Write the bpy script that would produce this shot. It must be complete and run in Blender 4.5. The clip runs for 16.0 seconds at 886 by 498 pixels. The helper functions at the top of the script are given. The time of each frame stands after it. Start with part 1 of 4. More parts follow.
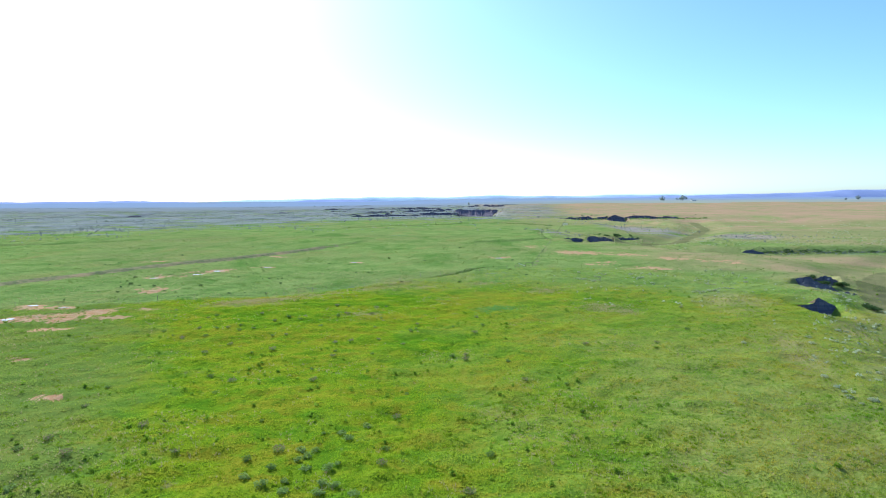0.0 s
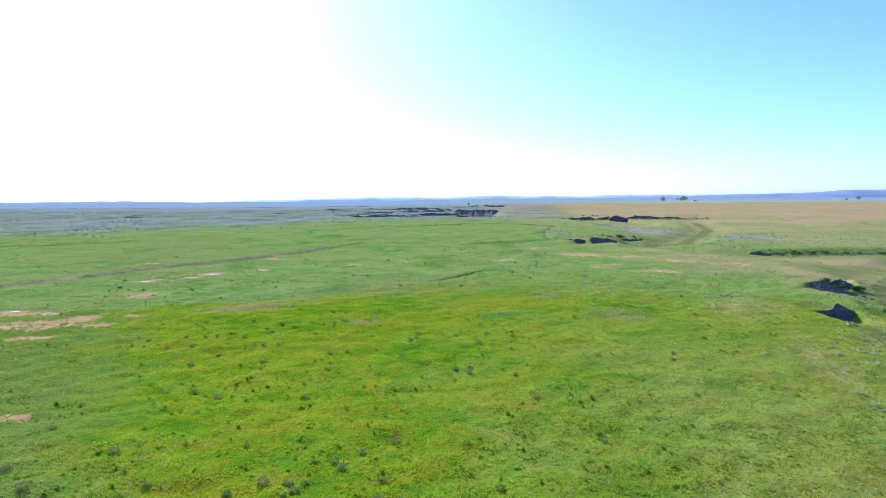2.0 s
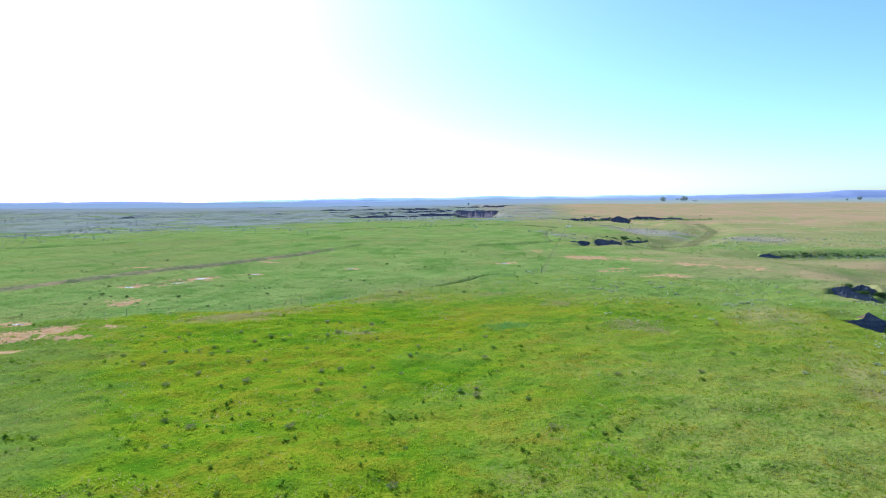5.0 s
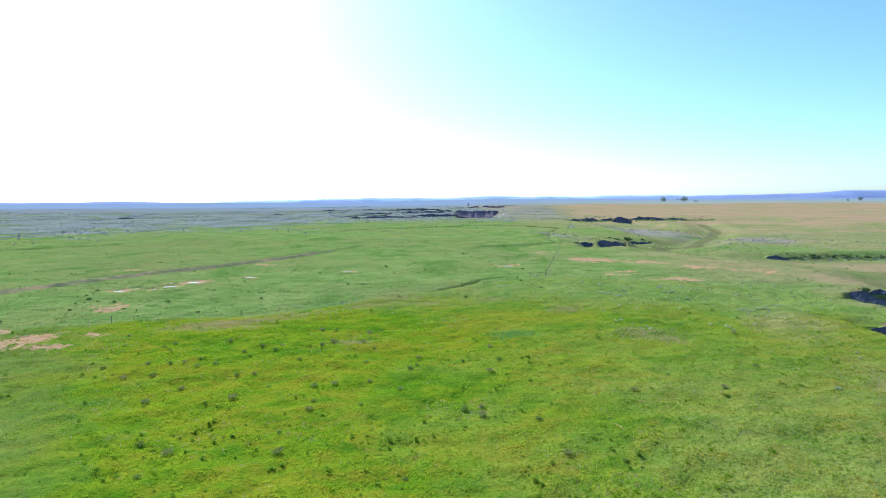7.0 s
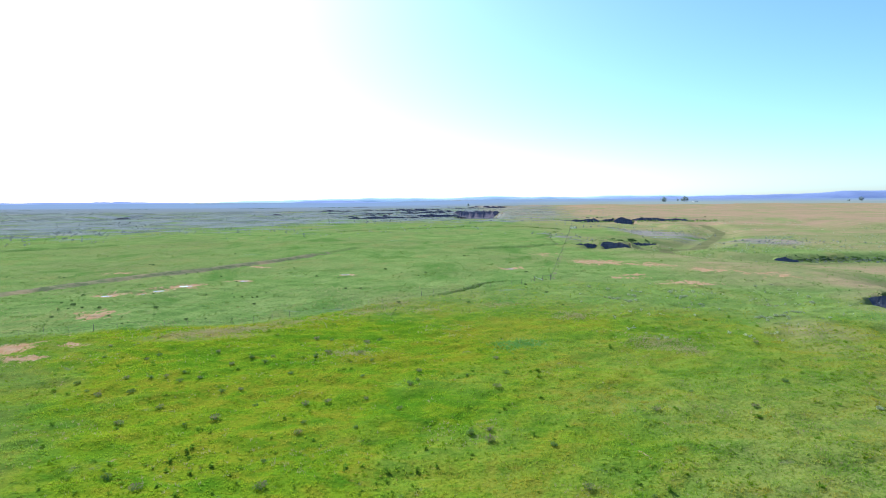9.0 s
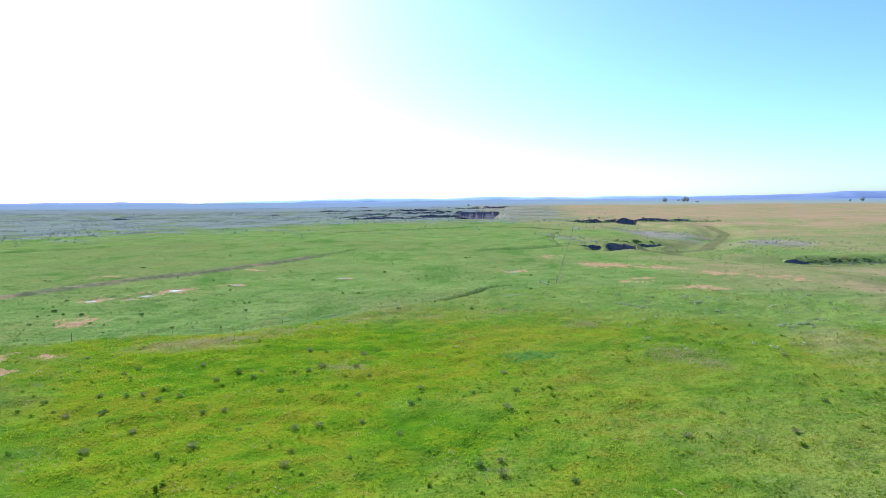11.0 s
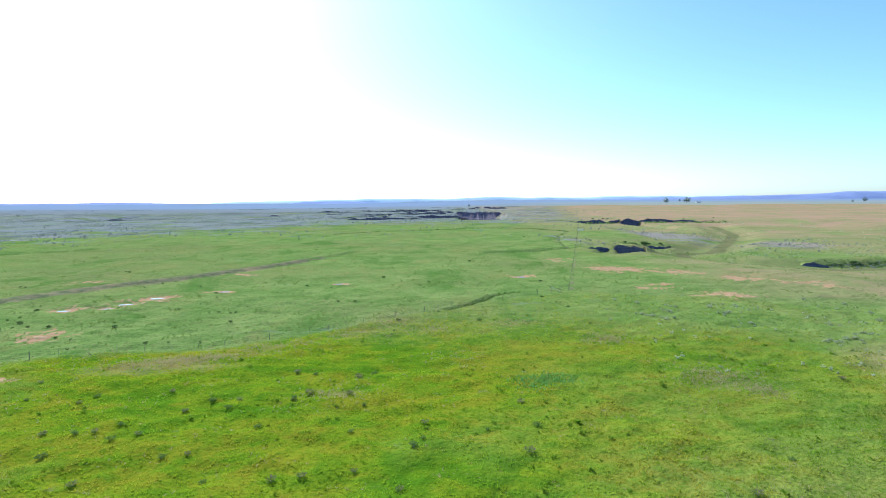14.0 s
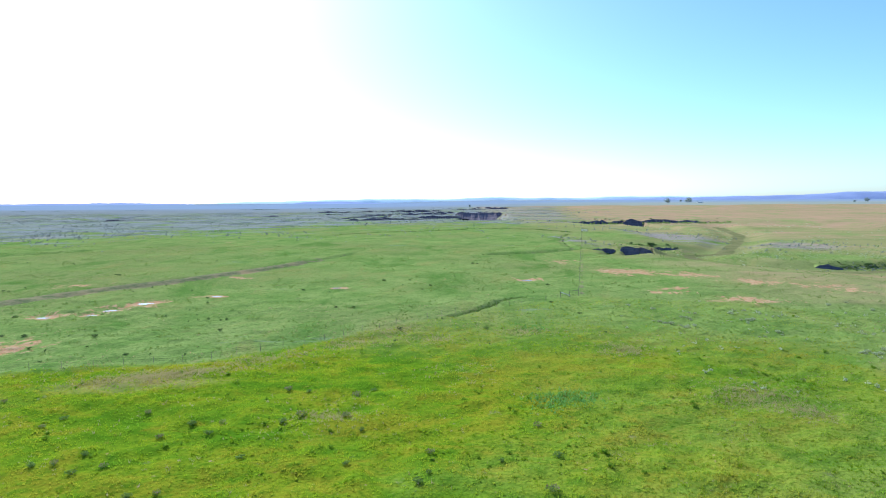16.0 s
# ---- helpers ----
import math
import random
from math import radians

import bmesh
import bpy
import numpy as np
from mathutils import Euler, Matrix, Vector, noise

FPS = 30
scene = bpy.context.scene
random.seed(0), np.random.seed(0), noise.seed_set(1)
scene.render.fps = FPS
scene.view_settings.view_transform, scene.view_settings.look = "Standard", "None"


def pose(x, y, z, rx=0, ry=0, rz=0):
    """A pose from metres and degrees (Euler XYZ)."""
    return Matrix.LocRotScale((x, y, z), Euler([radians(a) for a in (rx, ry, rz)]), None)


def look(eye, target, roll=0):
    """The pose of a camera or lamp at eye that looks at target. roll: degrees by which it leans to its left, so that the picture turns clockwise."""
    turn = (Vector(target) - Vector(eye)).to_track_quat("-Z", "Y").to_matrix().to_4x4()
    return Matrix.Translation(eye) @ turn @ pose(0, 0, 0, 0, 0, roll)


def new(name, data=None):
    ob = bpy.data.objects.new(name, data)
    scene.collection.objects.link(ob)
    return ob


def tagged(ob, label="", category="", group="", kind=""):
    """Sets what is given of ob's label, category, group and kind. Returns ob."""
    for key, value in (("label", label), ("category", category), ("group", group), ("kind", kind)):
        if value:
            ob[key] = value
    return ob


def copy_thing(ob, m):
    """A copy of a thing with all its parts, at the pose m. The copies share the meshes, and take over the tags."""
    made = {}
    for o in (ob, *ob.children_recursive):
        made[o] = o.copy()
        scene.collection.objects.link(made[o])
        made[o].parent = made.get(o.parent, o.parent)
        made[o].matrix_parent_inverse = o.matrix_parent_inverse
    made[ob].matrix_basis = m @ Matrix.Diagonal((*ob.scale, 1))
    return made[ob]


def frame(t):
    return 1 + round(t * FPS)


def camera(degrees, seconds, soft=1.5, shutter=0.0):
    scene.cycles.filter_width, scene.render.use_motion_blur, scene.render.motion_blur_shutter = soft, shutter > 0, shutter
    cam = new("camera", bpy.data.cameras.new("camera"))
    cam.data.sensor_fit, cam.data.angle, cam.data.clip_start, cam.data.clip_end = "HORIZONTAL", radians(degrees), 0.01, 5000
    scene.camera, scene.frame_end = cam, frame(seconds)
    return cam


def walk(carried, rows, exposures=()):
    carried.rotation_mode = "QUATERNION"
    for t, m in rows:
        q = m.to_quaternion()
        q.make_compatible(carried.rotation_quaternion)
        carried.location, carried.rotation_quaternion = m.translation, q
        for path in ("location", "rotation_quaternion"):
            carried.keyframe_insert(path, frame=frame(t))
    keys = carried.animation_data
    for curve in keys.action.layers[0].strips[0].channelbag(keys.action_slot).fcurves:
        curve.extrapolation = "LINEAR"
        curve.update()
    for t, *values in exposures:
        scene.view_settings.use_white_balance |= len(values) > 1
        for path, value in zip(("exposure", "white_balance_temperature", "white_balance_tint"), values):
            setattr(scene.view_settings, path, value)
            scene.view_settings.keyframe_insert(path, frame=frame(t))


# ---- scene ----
EYES = [
    (0, 0.00, 0.00, 22.00, 0.000, 5.194),
    (1, -0.17, 2.78, 22.06, -0.016, 5.186),
    (2, -0.33, 5.47, 22.13, -0.033, 5.178),
    (3, -0.48, 8.10, 22.19, -0.050, 5.169),
    (4, -0.64, 10.72, 22.26, -0.068, 5.159),
    (5, -0.80, 13.35, 22.33, -0.086, 5.150),
    (6, -0.96, 16.04, 22.39, -0.103, 5.139),
    (7, -1.13, 18.82, 22.44, -0.118, 5.128),
    (8, -1.31, 21.73, 22.49, -0.132, 5.117),
    (9, -1.50, 24.77, 22.53, -0.144, 5.105),
    (10, -1.70, 27.97, 22.56, -0.153, 5.093),
    (11, -1.93, 31.31, 22.58, -0.159, 5.080),
    (12, -2.17, 34.79, 22.58, -0.161, 5.067),
    (13, -2.43, 38.36, 22.57, -0.159, 5.053),
    (14, -2.72, 41.98, 22.54, -0.153, 5.039),
    (15, -3.04, 45.56, 22.49, -0.142, 5.025),
    (16, -3.39, 48.99, 22.43, -0.125, 5.009),
]


def flight(x, y, z, yaw, tilt):
    a, b = radians(yaw), radians(tilt)
    way = Vector((-math.sin(a) * math.cos(b), math.cos(a) * math.cos(b), -math.sin(b)))
    return look((x, y, z), Vector((x, y, z)) + way * 100, -0.30)


cam = camera(75, 16.0, soft=1.0)
walk(cam, [(t, flight(*row)) for t, *row in EYES], exposures=[(0, 1.03, 5600, -2)])

# ---- world and sun ----
SUN_AZIMUTH, SUN_HEIGHT = -30.0, 34.0          # degrees, from +y towards +x; above the horizon
world = bpy.data.worlds.new("sky")
scene.world = world
world.use_nodes = True
wn = world.node_tree
wn.nodes.clear()
sky = wn.nodes.new("ShaderNodeTexSky")
sky.sky_type = "NISHITA"
sky.sun_disc = False
sky.sun_elevation, sky.sun_rotation = radians(SUN_HEIGHT), radians(SUN_AZIMUTH)
sky.altitude, sky.air_density, sky.dust_density, sky.ozone_density = 1900, 1.0, 3.8, 4.4
wb = wn.nodes.new("ShaderNodeBackground")
wb.inputs["Strength"].default_value = 0.112
wo = wn.nodes.new("ShaderNodeOutputWorld")
wn.links.new(sky.outputs[0], wb.inputs[0])
wn.links.new(wb.outputs[0], wo.inputs[0])
sun = new("sun", bpy.data.lights.new("sun", "SUN"))
sun.data.energy, sun.data.angle, sun.data.color = 3.95, radians(0.6), (1.0, 0.95, 0.86)
sa, se = radians(SUN_AZIMUTH), radians(SUN_HEIGHT)
sun.matrix_world = look((math.sin(sa) * math.cos(se) * 90, math.cos(sa) * math.cos(se) * 90, math.sin(se) * 90), (0, 0, 0))


# ---- materials ----
class Nodes:
    """A material with short calls for its nodes."""

    def __init__(self, name):
        self.mat = bpy.data.materials.new(name)
        self.mat.use_nodes = True
        self.tree = self.mat.node_tree
        self.bsdf = self.tree.nodes["Principled BSDF"]
        self.out = self.tree.nodes["Material Output"]

    def node(self, kind, **settings):
        n = self.tree.nodes.new(kind)
        for key, value in settings.items():
            setattr(n, key, value)
        return n

    def link(self, a, b):
        self.tree.links.new(a, b)

    def place(self):
        return self.node("ShaderNodeNewGeometry").outputs["Position"]

    def noise(self, scale, detail=4.0, rough=0.55, stretch=(1, 1, 1), distort=0.0):
        m = self.node("ShaderNodeMapping")
        m.inputs["Scale"].default_value = stretch
        self.link(self.place(), m.inputs["Vector"])
        n = self.node("ShaderNodeTexNoise")
        n.inputs["Scale"].default_value, n.inputs["Detail"].default_value = scale, detail
        n.inputs["Roughness"].default_value, n.inputs["Distortion"].default_value = rough, distort
        self.link(m.outputs[0], n.inputs["Vector"])
        return n.outputs["Fac"]

    def patches(self, low=0.47, high=0.62):
        """Soft stands of drier grass, some metres across."""
        a = self.noise(0.055, 5, 0.6, (0.8, 1.2, 1), 0.7)
        b = self.noise(0.34, 4, 0.6, (0.8, 1.2, 1), 0.5)
        both = self.sums("ADD", self.sums("MULTIPLY", a, 0.5), self.sums("MULTIPLY", b, 0.5))
        return self.remap(both, low, high)

    def east(self):
        """From 0 to 1 across the field towards the creek."""
        xyz = self.node("ShaderNodeSeparateXYZ")
        self.link(self.place(), xyz.inputs[0])
        across = self.remap(self.sums("ADD", xyz.outputs["X"], self.remap(self.noise(0.05, 4), 0.3, 0.7, -22, 22)), -8, 34)
        return self.sums("MULTIPLY", across, self.remap(xyz.outputs["Y"], 115, 70, 0.35, 1.0))

    def west(self):
        """From 0 to 1 towards the cooler, damper grass at the western side of the field."""
        xyz = self.node("ShaderNodeSeparateXYZ")
        self.link(self.place(), xyz.inputs[0])
        way = self.sums("ADD", xyz.outputs["X"], self.sums("MULTIPLY", xyz.outputs["Y"], 0.5))
        return self.remap(self.sums("ADD", way, self.remap(self.noise(0.06, 5), 0.3, 0.7, -11, 11)), 5, -12)

    def attr(self, name):
        return self.node("ShaderNodeAttribute", attribute_name=name).outputs["Fac"]

    def remap(self, fac, a, b, lo=0.0, hi=1.0):
        n = self.node("ShaderNodeMapRange")
        for key, value in (("From Min", a), ("From Max", b), ("To Min", lo), ("To Max", hi)):
            n.inputs[key].default_value = value
        self.link(fac, n.inputs["Value"])
        return n.outputs["Result"]

    def sums(self, op, a, b):
        n = self.node("ShaderNodeMath", operation=op)
        for i, v in enumerate((a, b)):
            if isinstance(v, (int, float)):
                n.inputs[i].default_value = v
            else:
                self.link(v, n.inputs[i])
        return n.outputs[0]

    def mix(self, fac, a, b, blend="MIX"):
        n = self.node("ShaderNodeMix", data_type="RGBA", blend_type=blend)
        for i, v in ((0, fac), (6, a), (7, b)):
            if isinstance(v, (int, float)):
                n.inputs[i].default_value = v
            elif isinstance(v, tuple):
                n.inputs[i].default_value = (*v, 1)
            else:
                self.link(v, n.inputs[i])
        return n.outputs[2]

    def bump(self, height, strength, distance):
        n = self.node("ShaderNodeBump")
        n.inputs["Strength"].default_value, n.inputs["Distance"].default_value = strength, distance
        self.link(height, n.inputs["Height"])
        self.link(n.outputs[0], self.bsdf.inputs["Normal"])

    def surface(self, colour, rough=0.9, spec=0.2, metal=0.0):
        if isinstance(colour, tuple):
            self.bsdf.inputs["Base Color"].default_value = (*colour, 1)
        else:
            self.link(colour, self.bsdf.inputs["Base Color"])
        self.bsdf.inputs["Roughness"].default_value = rough
        self.bsdf.inputs["Specular IOR Level"].default_value = spec
        self.bsdf.inputs["Metallic"].default_value = metal
        return self.mat

    def leafy(self, colour, share=0.45):
        """Lets light through the leaf, as thin blades do."""
        t = self.node("ShaderNodeBsdfTranslucent")
        self.link(colour, t.inputs["Color"])
        m = self.node("ShaderNodeMixShader")
        m.inputs[0].default_value = share
        self.link(self.bsdf.outputs[0], m.inputs[1])
        self.link(t.outputs[0], m.inputs[2])
        self.link(m.outputs[0], self.out.inputs["Surface"])


def ground_material():
    n = Nodes("prairie_ground")
    broad, mid, fine, grain = n.noise(0.012, 5), n.noise(0.09, 5, 0.6), n.noise(0.7, 5, 0.65), n.noise(4.0, 4, 0.7)
    # grazed pasture
    grass = n.mix(n.remap(mid, 0.35, 0.65), (0.138, 0.205, 0.054), (0.215, 0.265, 0.086))
    grass = n.mix(n.remap(broad, 0.45, 0.65), grass, (0.190, 0.205, 0.078))
    streak = n.noise(0.05, 8, 0.72, (1.1, 0.55, 1), 0.6)
    grass = n.mix(n.remap(streak, 0.53, 0.66, 0, 0.75), grass, (0.235, 0.215, 0.078))
    grass = n.mix(n.remap(streak, 0.47, 0.36, 0, 0.8), grass, (0.085, 0.160, 0.032))
    grass = n.mix(n.remap(n.noise(0.11, 7, 0.75, (1.1, 0.6, 1), 0.8), 0.63, 0.72, 0, 0.8), grass, (0.290, 0.195, 0.115))
    grass = n.mix(n.remap(fine, 0.52, 0.72, 0, 0.5), grass, (0.075, 0.140, 0.026))
    grass = n.mix(n.remap(n.noise(1.7, 3, 0.6), 0.50, 0.70, 0, 0.55), grass, (0.060, 0.120, 0.024))
    # lush ungrazed field
    lush = n.mix(n.remap(mid, 0.38, 0.62), (0.120, 0.198, 0.010), (0.190, 0.232, 0.014))
    lush = n.mix(n.sums("MULTIPLY", n.patches(0.495, 0.58), 0.6), lush, (0.220, 0.190, 0.016))
    lush = n.mix(n.sums("MULTIPLY", n.patches(0.49, 0.39), 0.85), lush, (0.074, 0.156, 0.008))
    lush = n.mix(n.sums("MULTIPLY", n.east(), 0.7), lush, (0.210, 0.220, 0.066))
    lush = n.mix(n.remap(n.noise(0.16, 6, 0.7, (0.8, 1.2, 1), 0.8), 0.60, 0.72, 0, 0.7), lush, (0.245, 0.185, 0.020))
    lush = n.mix(n.remap(fine, 0.52, 0.72, 0, 0.7), lush, (0.060, 0.130, 0.008))
    lumps = n.noise(2.4, 3, 0.6)
    lush = n.mix(n.remap(lumps, 0.50, 0.68, 0, 0.6), lush, (0.055, 0.120, 0.007))
    lush = n.mix(n.sums("MULTIPLY", n.west(), 0.7), lush, (0.128, 0.168, 0.046))
    colour = n.mix(n.attr("field"), grass, lush)
    # greyish sage, its blue cast also standing in for distance haze
    sage_haze = n.mix(n.remap(fine, 0.42, 0.60), (0.162, 0.172, 0.170), (0.248, 0.254, 0.296))
    sage_haze = n.mix(n.remap(n.noise(0.018, 8, 0.78, (1.0, 0.5, 1)), 0.54, 0.66, 0, 0.75), sage_haze, (0.300, 0.255, 0.200))
    sage_haze = n.mix(n.remap(n.noise(0.04, 7, 0.78, (0.8, 0.4, 1)), 0.50, 0.62, 0, 0.9), sage_haze, (0.075, 0.090, 0.095))
    sage_haze_mask = n.remap(n.sums("ADD", n.attr("sage_haze"), n.sums("MULTIPLY", n.remap(n.noise(0.03, 6, 0.7, (0.5, 1.6, 1)), 0.3, 0.7, -0.6, 0.6), 1.0)), 0.42, 0.90)
    colour = n.mix(sage_haze_mask, colour, sage_haze)
    # dry grass
    dry = n.mix(n.remap(n.noise(0.02, 7, 0.7, (0.9, 0.5, 1)), 0.35, 0.65), (0.300, 0.212, 0.132), (0.375, 0.232, 0.160))
    dry = n.mix(n.remap(broad, 0.50, 0.68, 0, 0.7), dry, (0.210, 0.225, 0.095))
    dry = n.mix(n.remap(n.noise(0.035, 7, 0.72, (1.0, 0.5, 1), 0.5), 0.53, 0.64, 0, 0.75), dry, (0.175, 0.235, 0.075))
    dry_mask = n.remap(n.sums("MULTIPLY", n.attr("dry"), n.remap(n.noise(0.03, 8, 0.72, (0.35, 1.6, 1)), 0.3, 0.7, 0.4, 1.6)), 0.2, 0.9)
    colour = n.mix(dry_mask, colour, dry)
    # muddy olive stream bed
    bed = n.mix(n.remap(mid, 0.4, 0.6), (0.130, 0.134, 0.058), (0.180, 0.166, 0.082))
    colour = n.mix(n.remap(n.sums("ADD", n.attr("bed"), n.remap(fine, 0.3, 0.7, -0.2, 0.2)), 0.4, 0.6), colour, bed)
    # bare reddish clay with pale salt
    clay = n.mix(n.remap(fine, 0.40, 0.62), (0.36, 0.198, 0.110), (0.42, 0.278, 0.180))
    clay = n.mix(n.remap(n.noise(0.35, 5, 0.7), 0.62, 0.74, 0, 0.7), clay, (0.42, 0.36, 0.32))
    bare_mask = n.remap(n.sums("ADD", n.attr("bare"), n.remap(n.noise(0.25, 7, 0.75, (1.0, 0.6, 1), 1.2), 0.3, 0.7, -0.62, 0.62)), 0.40, 0.70)
    bare_mask = n.remap(n.sums("ADD", bare_mask, n.remap(n.noise(1.6, 5, 0.7), 0.3, 0.7, -0.45, 0.45)), 0.30, 0.75)
    colour = n.mix(bare_mask, colour, clay)
    # worn two-track and its low shoulder
    worn = n.mix(n.remap(n.noise(0.35, 7, 0.75), 0.42, 0.58), (0.125, 0.138, 0.072), (0.235, 0.195, 0.120))
    worn = n.mix(n.remap(n.noise(0.06, 4), 0.55, 0.65, 0, 0.7), worn, (0.330, 0.225, 0.140))
    worn_mask = n.remap(n.sums("ADD", n.attr("track"), n.remap(n.noise(0.2, 5, 0.7), 0.3, 0.7, -0.5, 0.5)), 0.36, 0.60, 0, 0.92)
    colour = n.mix(worn_mask, colour, worn)
    # steep cut earth
    up = n.node("ShaderNodeSeparateXYZ")
    n.link(n.node("ShaderNodeNewGeometry").outputs["True Normal"], up.inputs[0])
    colour = n.mix(n.remap(up.outputs["Z"], 0.52, 0.36), colour, (0.13, 0.095, 0.065))
    # tone by grain
    colour = n.mix(0.55, colour, n.mix(grain, (0.50, 0.52, 0.50), (1.4, 1.4, 1.35)), "MULTIPLY")
    n.bump(n.sums("ADD", n.sums("MULTIPLY", fine, 1.5), n.sums("ADD", n.sums("MULTIPLY", lumps, 0.5), n.sums("MULTIPLY", grain, 0.4))), 0.6, 0.4)
    return n.surface(colour, 1.0, 0.0)


def leaf_material(name, dark, light, share=0.4, patch=None):
    n = Nodes(name)
    isle = n.node("ShaderNodeNewGeometry").outputs["Random Per Island"]
    colour = n.mix(isle, dark, light)
    colour = n.mix(n.remap(n.noise(0.3, 3), 0.35, 0.65, 0, 0.5), colour, tuple(0.5 * (a + b) * 0.8 for a, b in zip(dark, light)))
    if patch:
        colour = n.mix(n.sums("MULTIPLY", n.east(), 0.65), colour, (0.345, 0.365, 0.090))
        colour = n.mix(n.sums("MULTIPLY", n.patches(0.495, 0.58), 0.6), colour, patch)
        colour = n.mix(n.sums("MULTIPLY", n.patches(0.49, 0.39), 0.8), colour, (0.150, 0.290, 0.020))
        colour = n.mix(n.remap(n.noise(0.16, 6, 0.7, (0.8, 1.2, 1), 0.8), 0.60, 0.72, 0, 0.7), colour, (0.380, 0.300, 0.036))
        colour = n.mix(n.sums("MULTIPLY", n.west(), 0.7), colour, (0.185, 0.245, 0.066))
    n.surface(colour, 0.9, 0.0)
    n.leafy(colour, share)
    return n.mat


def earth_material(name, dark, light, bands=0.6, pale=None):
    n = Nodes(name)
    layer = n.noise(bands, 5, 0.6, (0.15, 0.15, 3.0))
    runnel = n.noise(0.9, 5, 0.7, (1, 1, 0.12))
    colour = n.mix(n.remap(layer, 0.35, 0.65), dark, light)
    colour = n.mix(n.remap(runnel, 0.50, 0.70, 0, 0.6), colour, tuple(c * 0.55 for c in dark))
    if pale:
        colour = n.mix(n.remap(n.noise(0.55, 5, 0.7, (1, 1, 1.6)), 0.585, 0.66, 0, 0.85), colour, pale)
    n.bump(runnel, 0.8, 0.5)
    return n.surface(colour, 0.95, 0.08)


def plain(name, colour, rough=0.7, spec=0.3, metal=0.0, vary=0.25, scale=3.0):
    n = Nodes(name)
    c = n.mix(n.remap(n.noise(scale, 4), 0.3, 0.7), tuple(v * (1 - vary) for v in colour), tuple(v * (1 + vary) for v in colour))
    return n.surface(c, rough, spec, metal)


GROUND = ground_material()
GRASS = leaf_material("lush_grass", (0.240, 0.335, 0.014), (0.295, 0.372, 0.020), 0.65, (0.360, 0.285, 0.038))
TUSSOCK = leaf_material("tussock_grass", (0.150, 0.245, 0.008), (0.205, 0.300, 0.010), 0.5)
SEED = leaf_material("seeding_grass", (0.330, 0.280, 0.135), (0.420, 0.345, 0.190), 0.55)
PASTURE = leaf_material("pasture_grass", (0.150, 0.228, 0.050), (0.240, 0.305, 0.082), 0.55)
SAGE = leaf_material("sage_leaf", (0.300, 0.340, 0.190), (0.520, 0.540, 0.370), 0.5)
BUSH = leaf_material("bush_leaf", (0.190, 0.280, 0.075), (0.300, 0.380, 0.130), 0.55)
CLUMP = leaf_material("clump_leaf", (0.130, 0.225, 0.018), (0.190, 0.285, 0.030), 0.6)
WEED = leaf_material("weed_leaf", (0.130, 0.208, 0.046), (0.208, 0.282, 0.086), 0.5)
SHRUB = leaf_material("green_shrub_leaf", (0.050, 0.090, 0.030), (0.110, 0.165, 0.060), 0.35)
TAN = leaf_material("tan_tuft", (0.255, 0.245, 0.040), (0.330, 0.275, 0.065), 0.65)
FLAT_SAGE = leaf_material("far_sage_leaf", (0.190, 0.205, 0.180), (0.300, 0.310, 0.300), 0.3)
TEAL = leaf_material("teal_sedge", (0.140, 0.290, 0.060), (0.200, 0.350, 0.090), 0.55)
# leaves of the far trees, greyed and lightened in colour as distance haze
TREE_LEAF = leaf_material("hazed_tree_leaf", (0.230, 0.275, 0.270), (0.330, 0.370, 0.340), 0.55)
PLUME = leaf_material("seed_plume", (0.250, 0.190, 0.120), (0.350, 0.260, 0.180), 0.35)
TWIG = plain("grey_twig", (0.16, 0.125, 0.10))
# the bluish skylit shade of the creek banks is put into these earth colours
EARTH = earth_material("cut_earth_shade_blue", (0.080, 0.082, 0.125), (0.145, 0.138, 0.180))
BROKEN = earth_material("broken_earth_shade_blue", (0.080, 0.082, 0.125), (0.145, 0.138, 0.180), 0.6, (0.40, 0.37, 0.40))
PALE_CLAY = plain("pale_clay", (0.25, 0.23, 0.25), 0.95, 0.1, 0.0, 0.3, 1.2)
CLIFF = earth_material("badland_clay", (0.125, 0.105, 0.145), (0.250, 0.190, 0.215), 0.25)
POST = plain("weathered_post", (0.19, 0.165, 0.14), 0.9)
WIRE = plain("rusty_wire", (0.085, 0.075, 0.065), 0.8, 0.1)
STEEL = plain("galvanised_steel", (0.45, 0.45, 0.44), 0.45, 0.5, 0.8)
WHITE = plain("white_paint", (0.78, 0.77, 0.74), 0.5, 0.4, 0.0, 0.06)
ROOF = plain("grey_roof", (0.40, 0.40, 0.41), 0.5)
DARK = plain("dark_pane", (0.03, 0.035, 0.045), 0.1, 0.5)


def far_material(name, low, high):
    n = Nodes(name)
    c = n.mix(n.remap(n.noise(0.004, 6, 0.65, (1, 1, 6)), 0.35, 0.65), low, high)
    n.surface(c, 1.0, 0.0)
    return n.mat


# ---- land form ----
def lattice(ix, iy, s):
    v = np.sin(ix * 127.1 + iy * 311.7 + s * 74.7) * 43758.5453
    return v - np.floor(v)


def rough(x, y, s=0):
    """Smooth value noise from 0 to 1."""
    ix, iy = np.floor(x), np.floor(y)
    fx, fy = x - ix, y - iy
    fx, fy = fx * fx * (3 - 2 * fx), fy * fy * (3 - 2 * fy)
    a = lattice(ix, iy, s) * (1 - fx) + lattice(ix + 1, iy, s) * fx
    b = lattice(ix, iy + 1, s) * (1 - fx) + lattice(ix + 1, iy + 1, s) * fx
    return a * (1 - fy) + b * fy


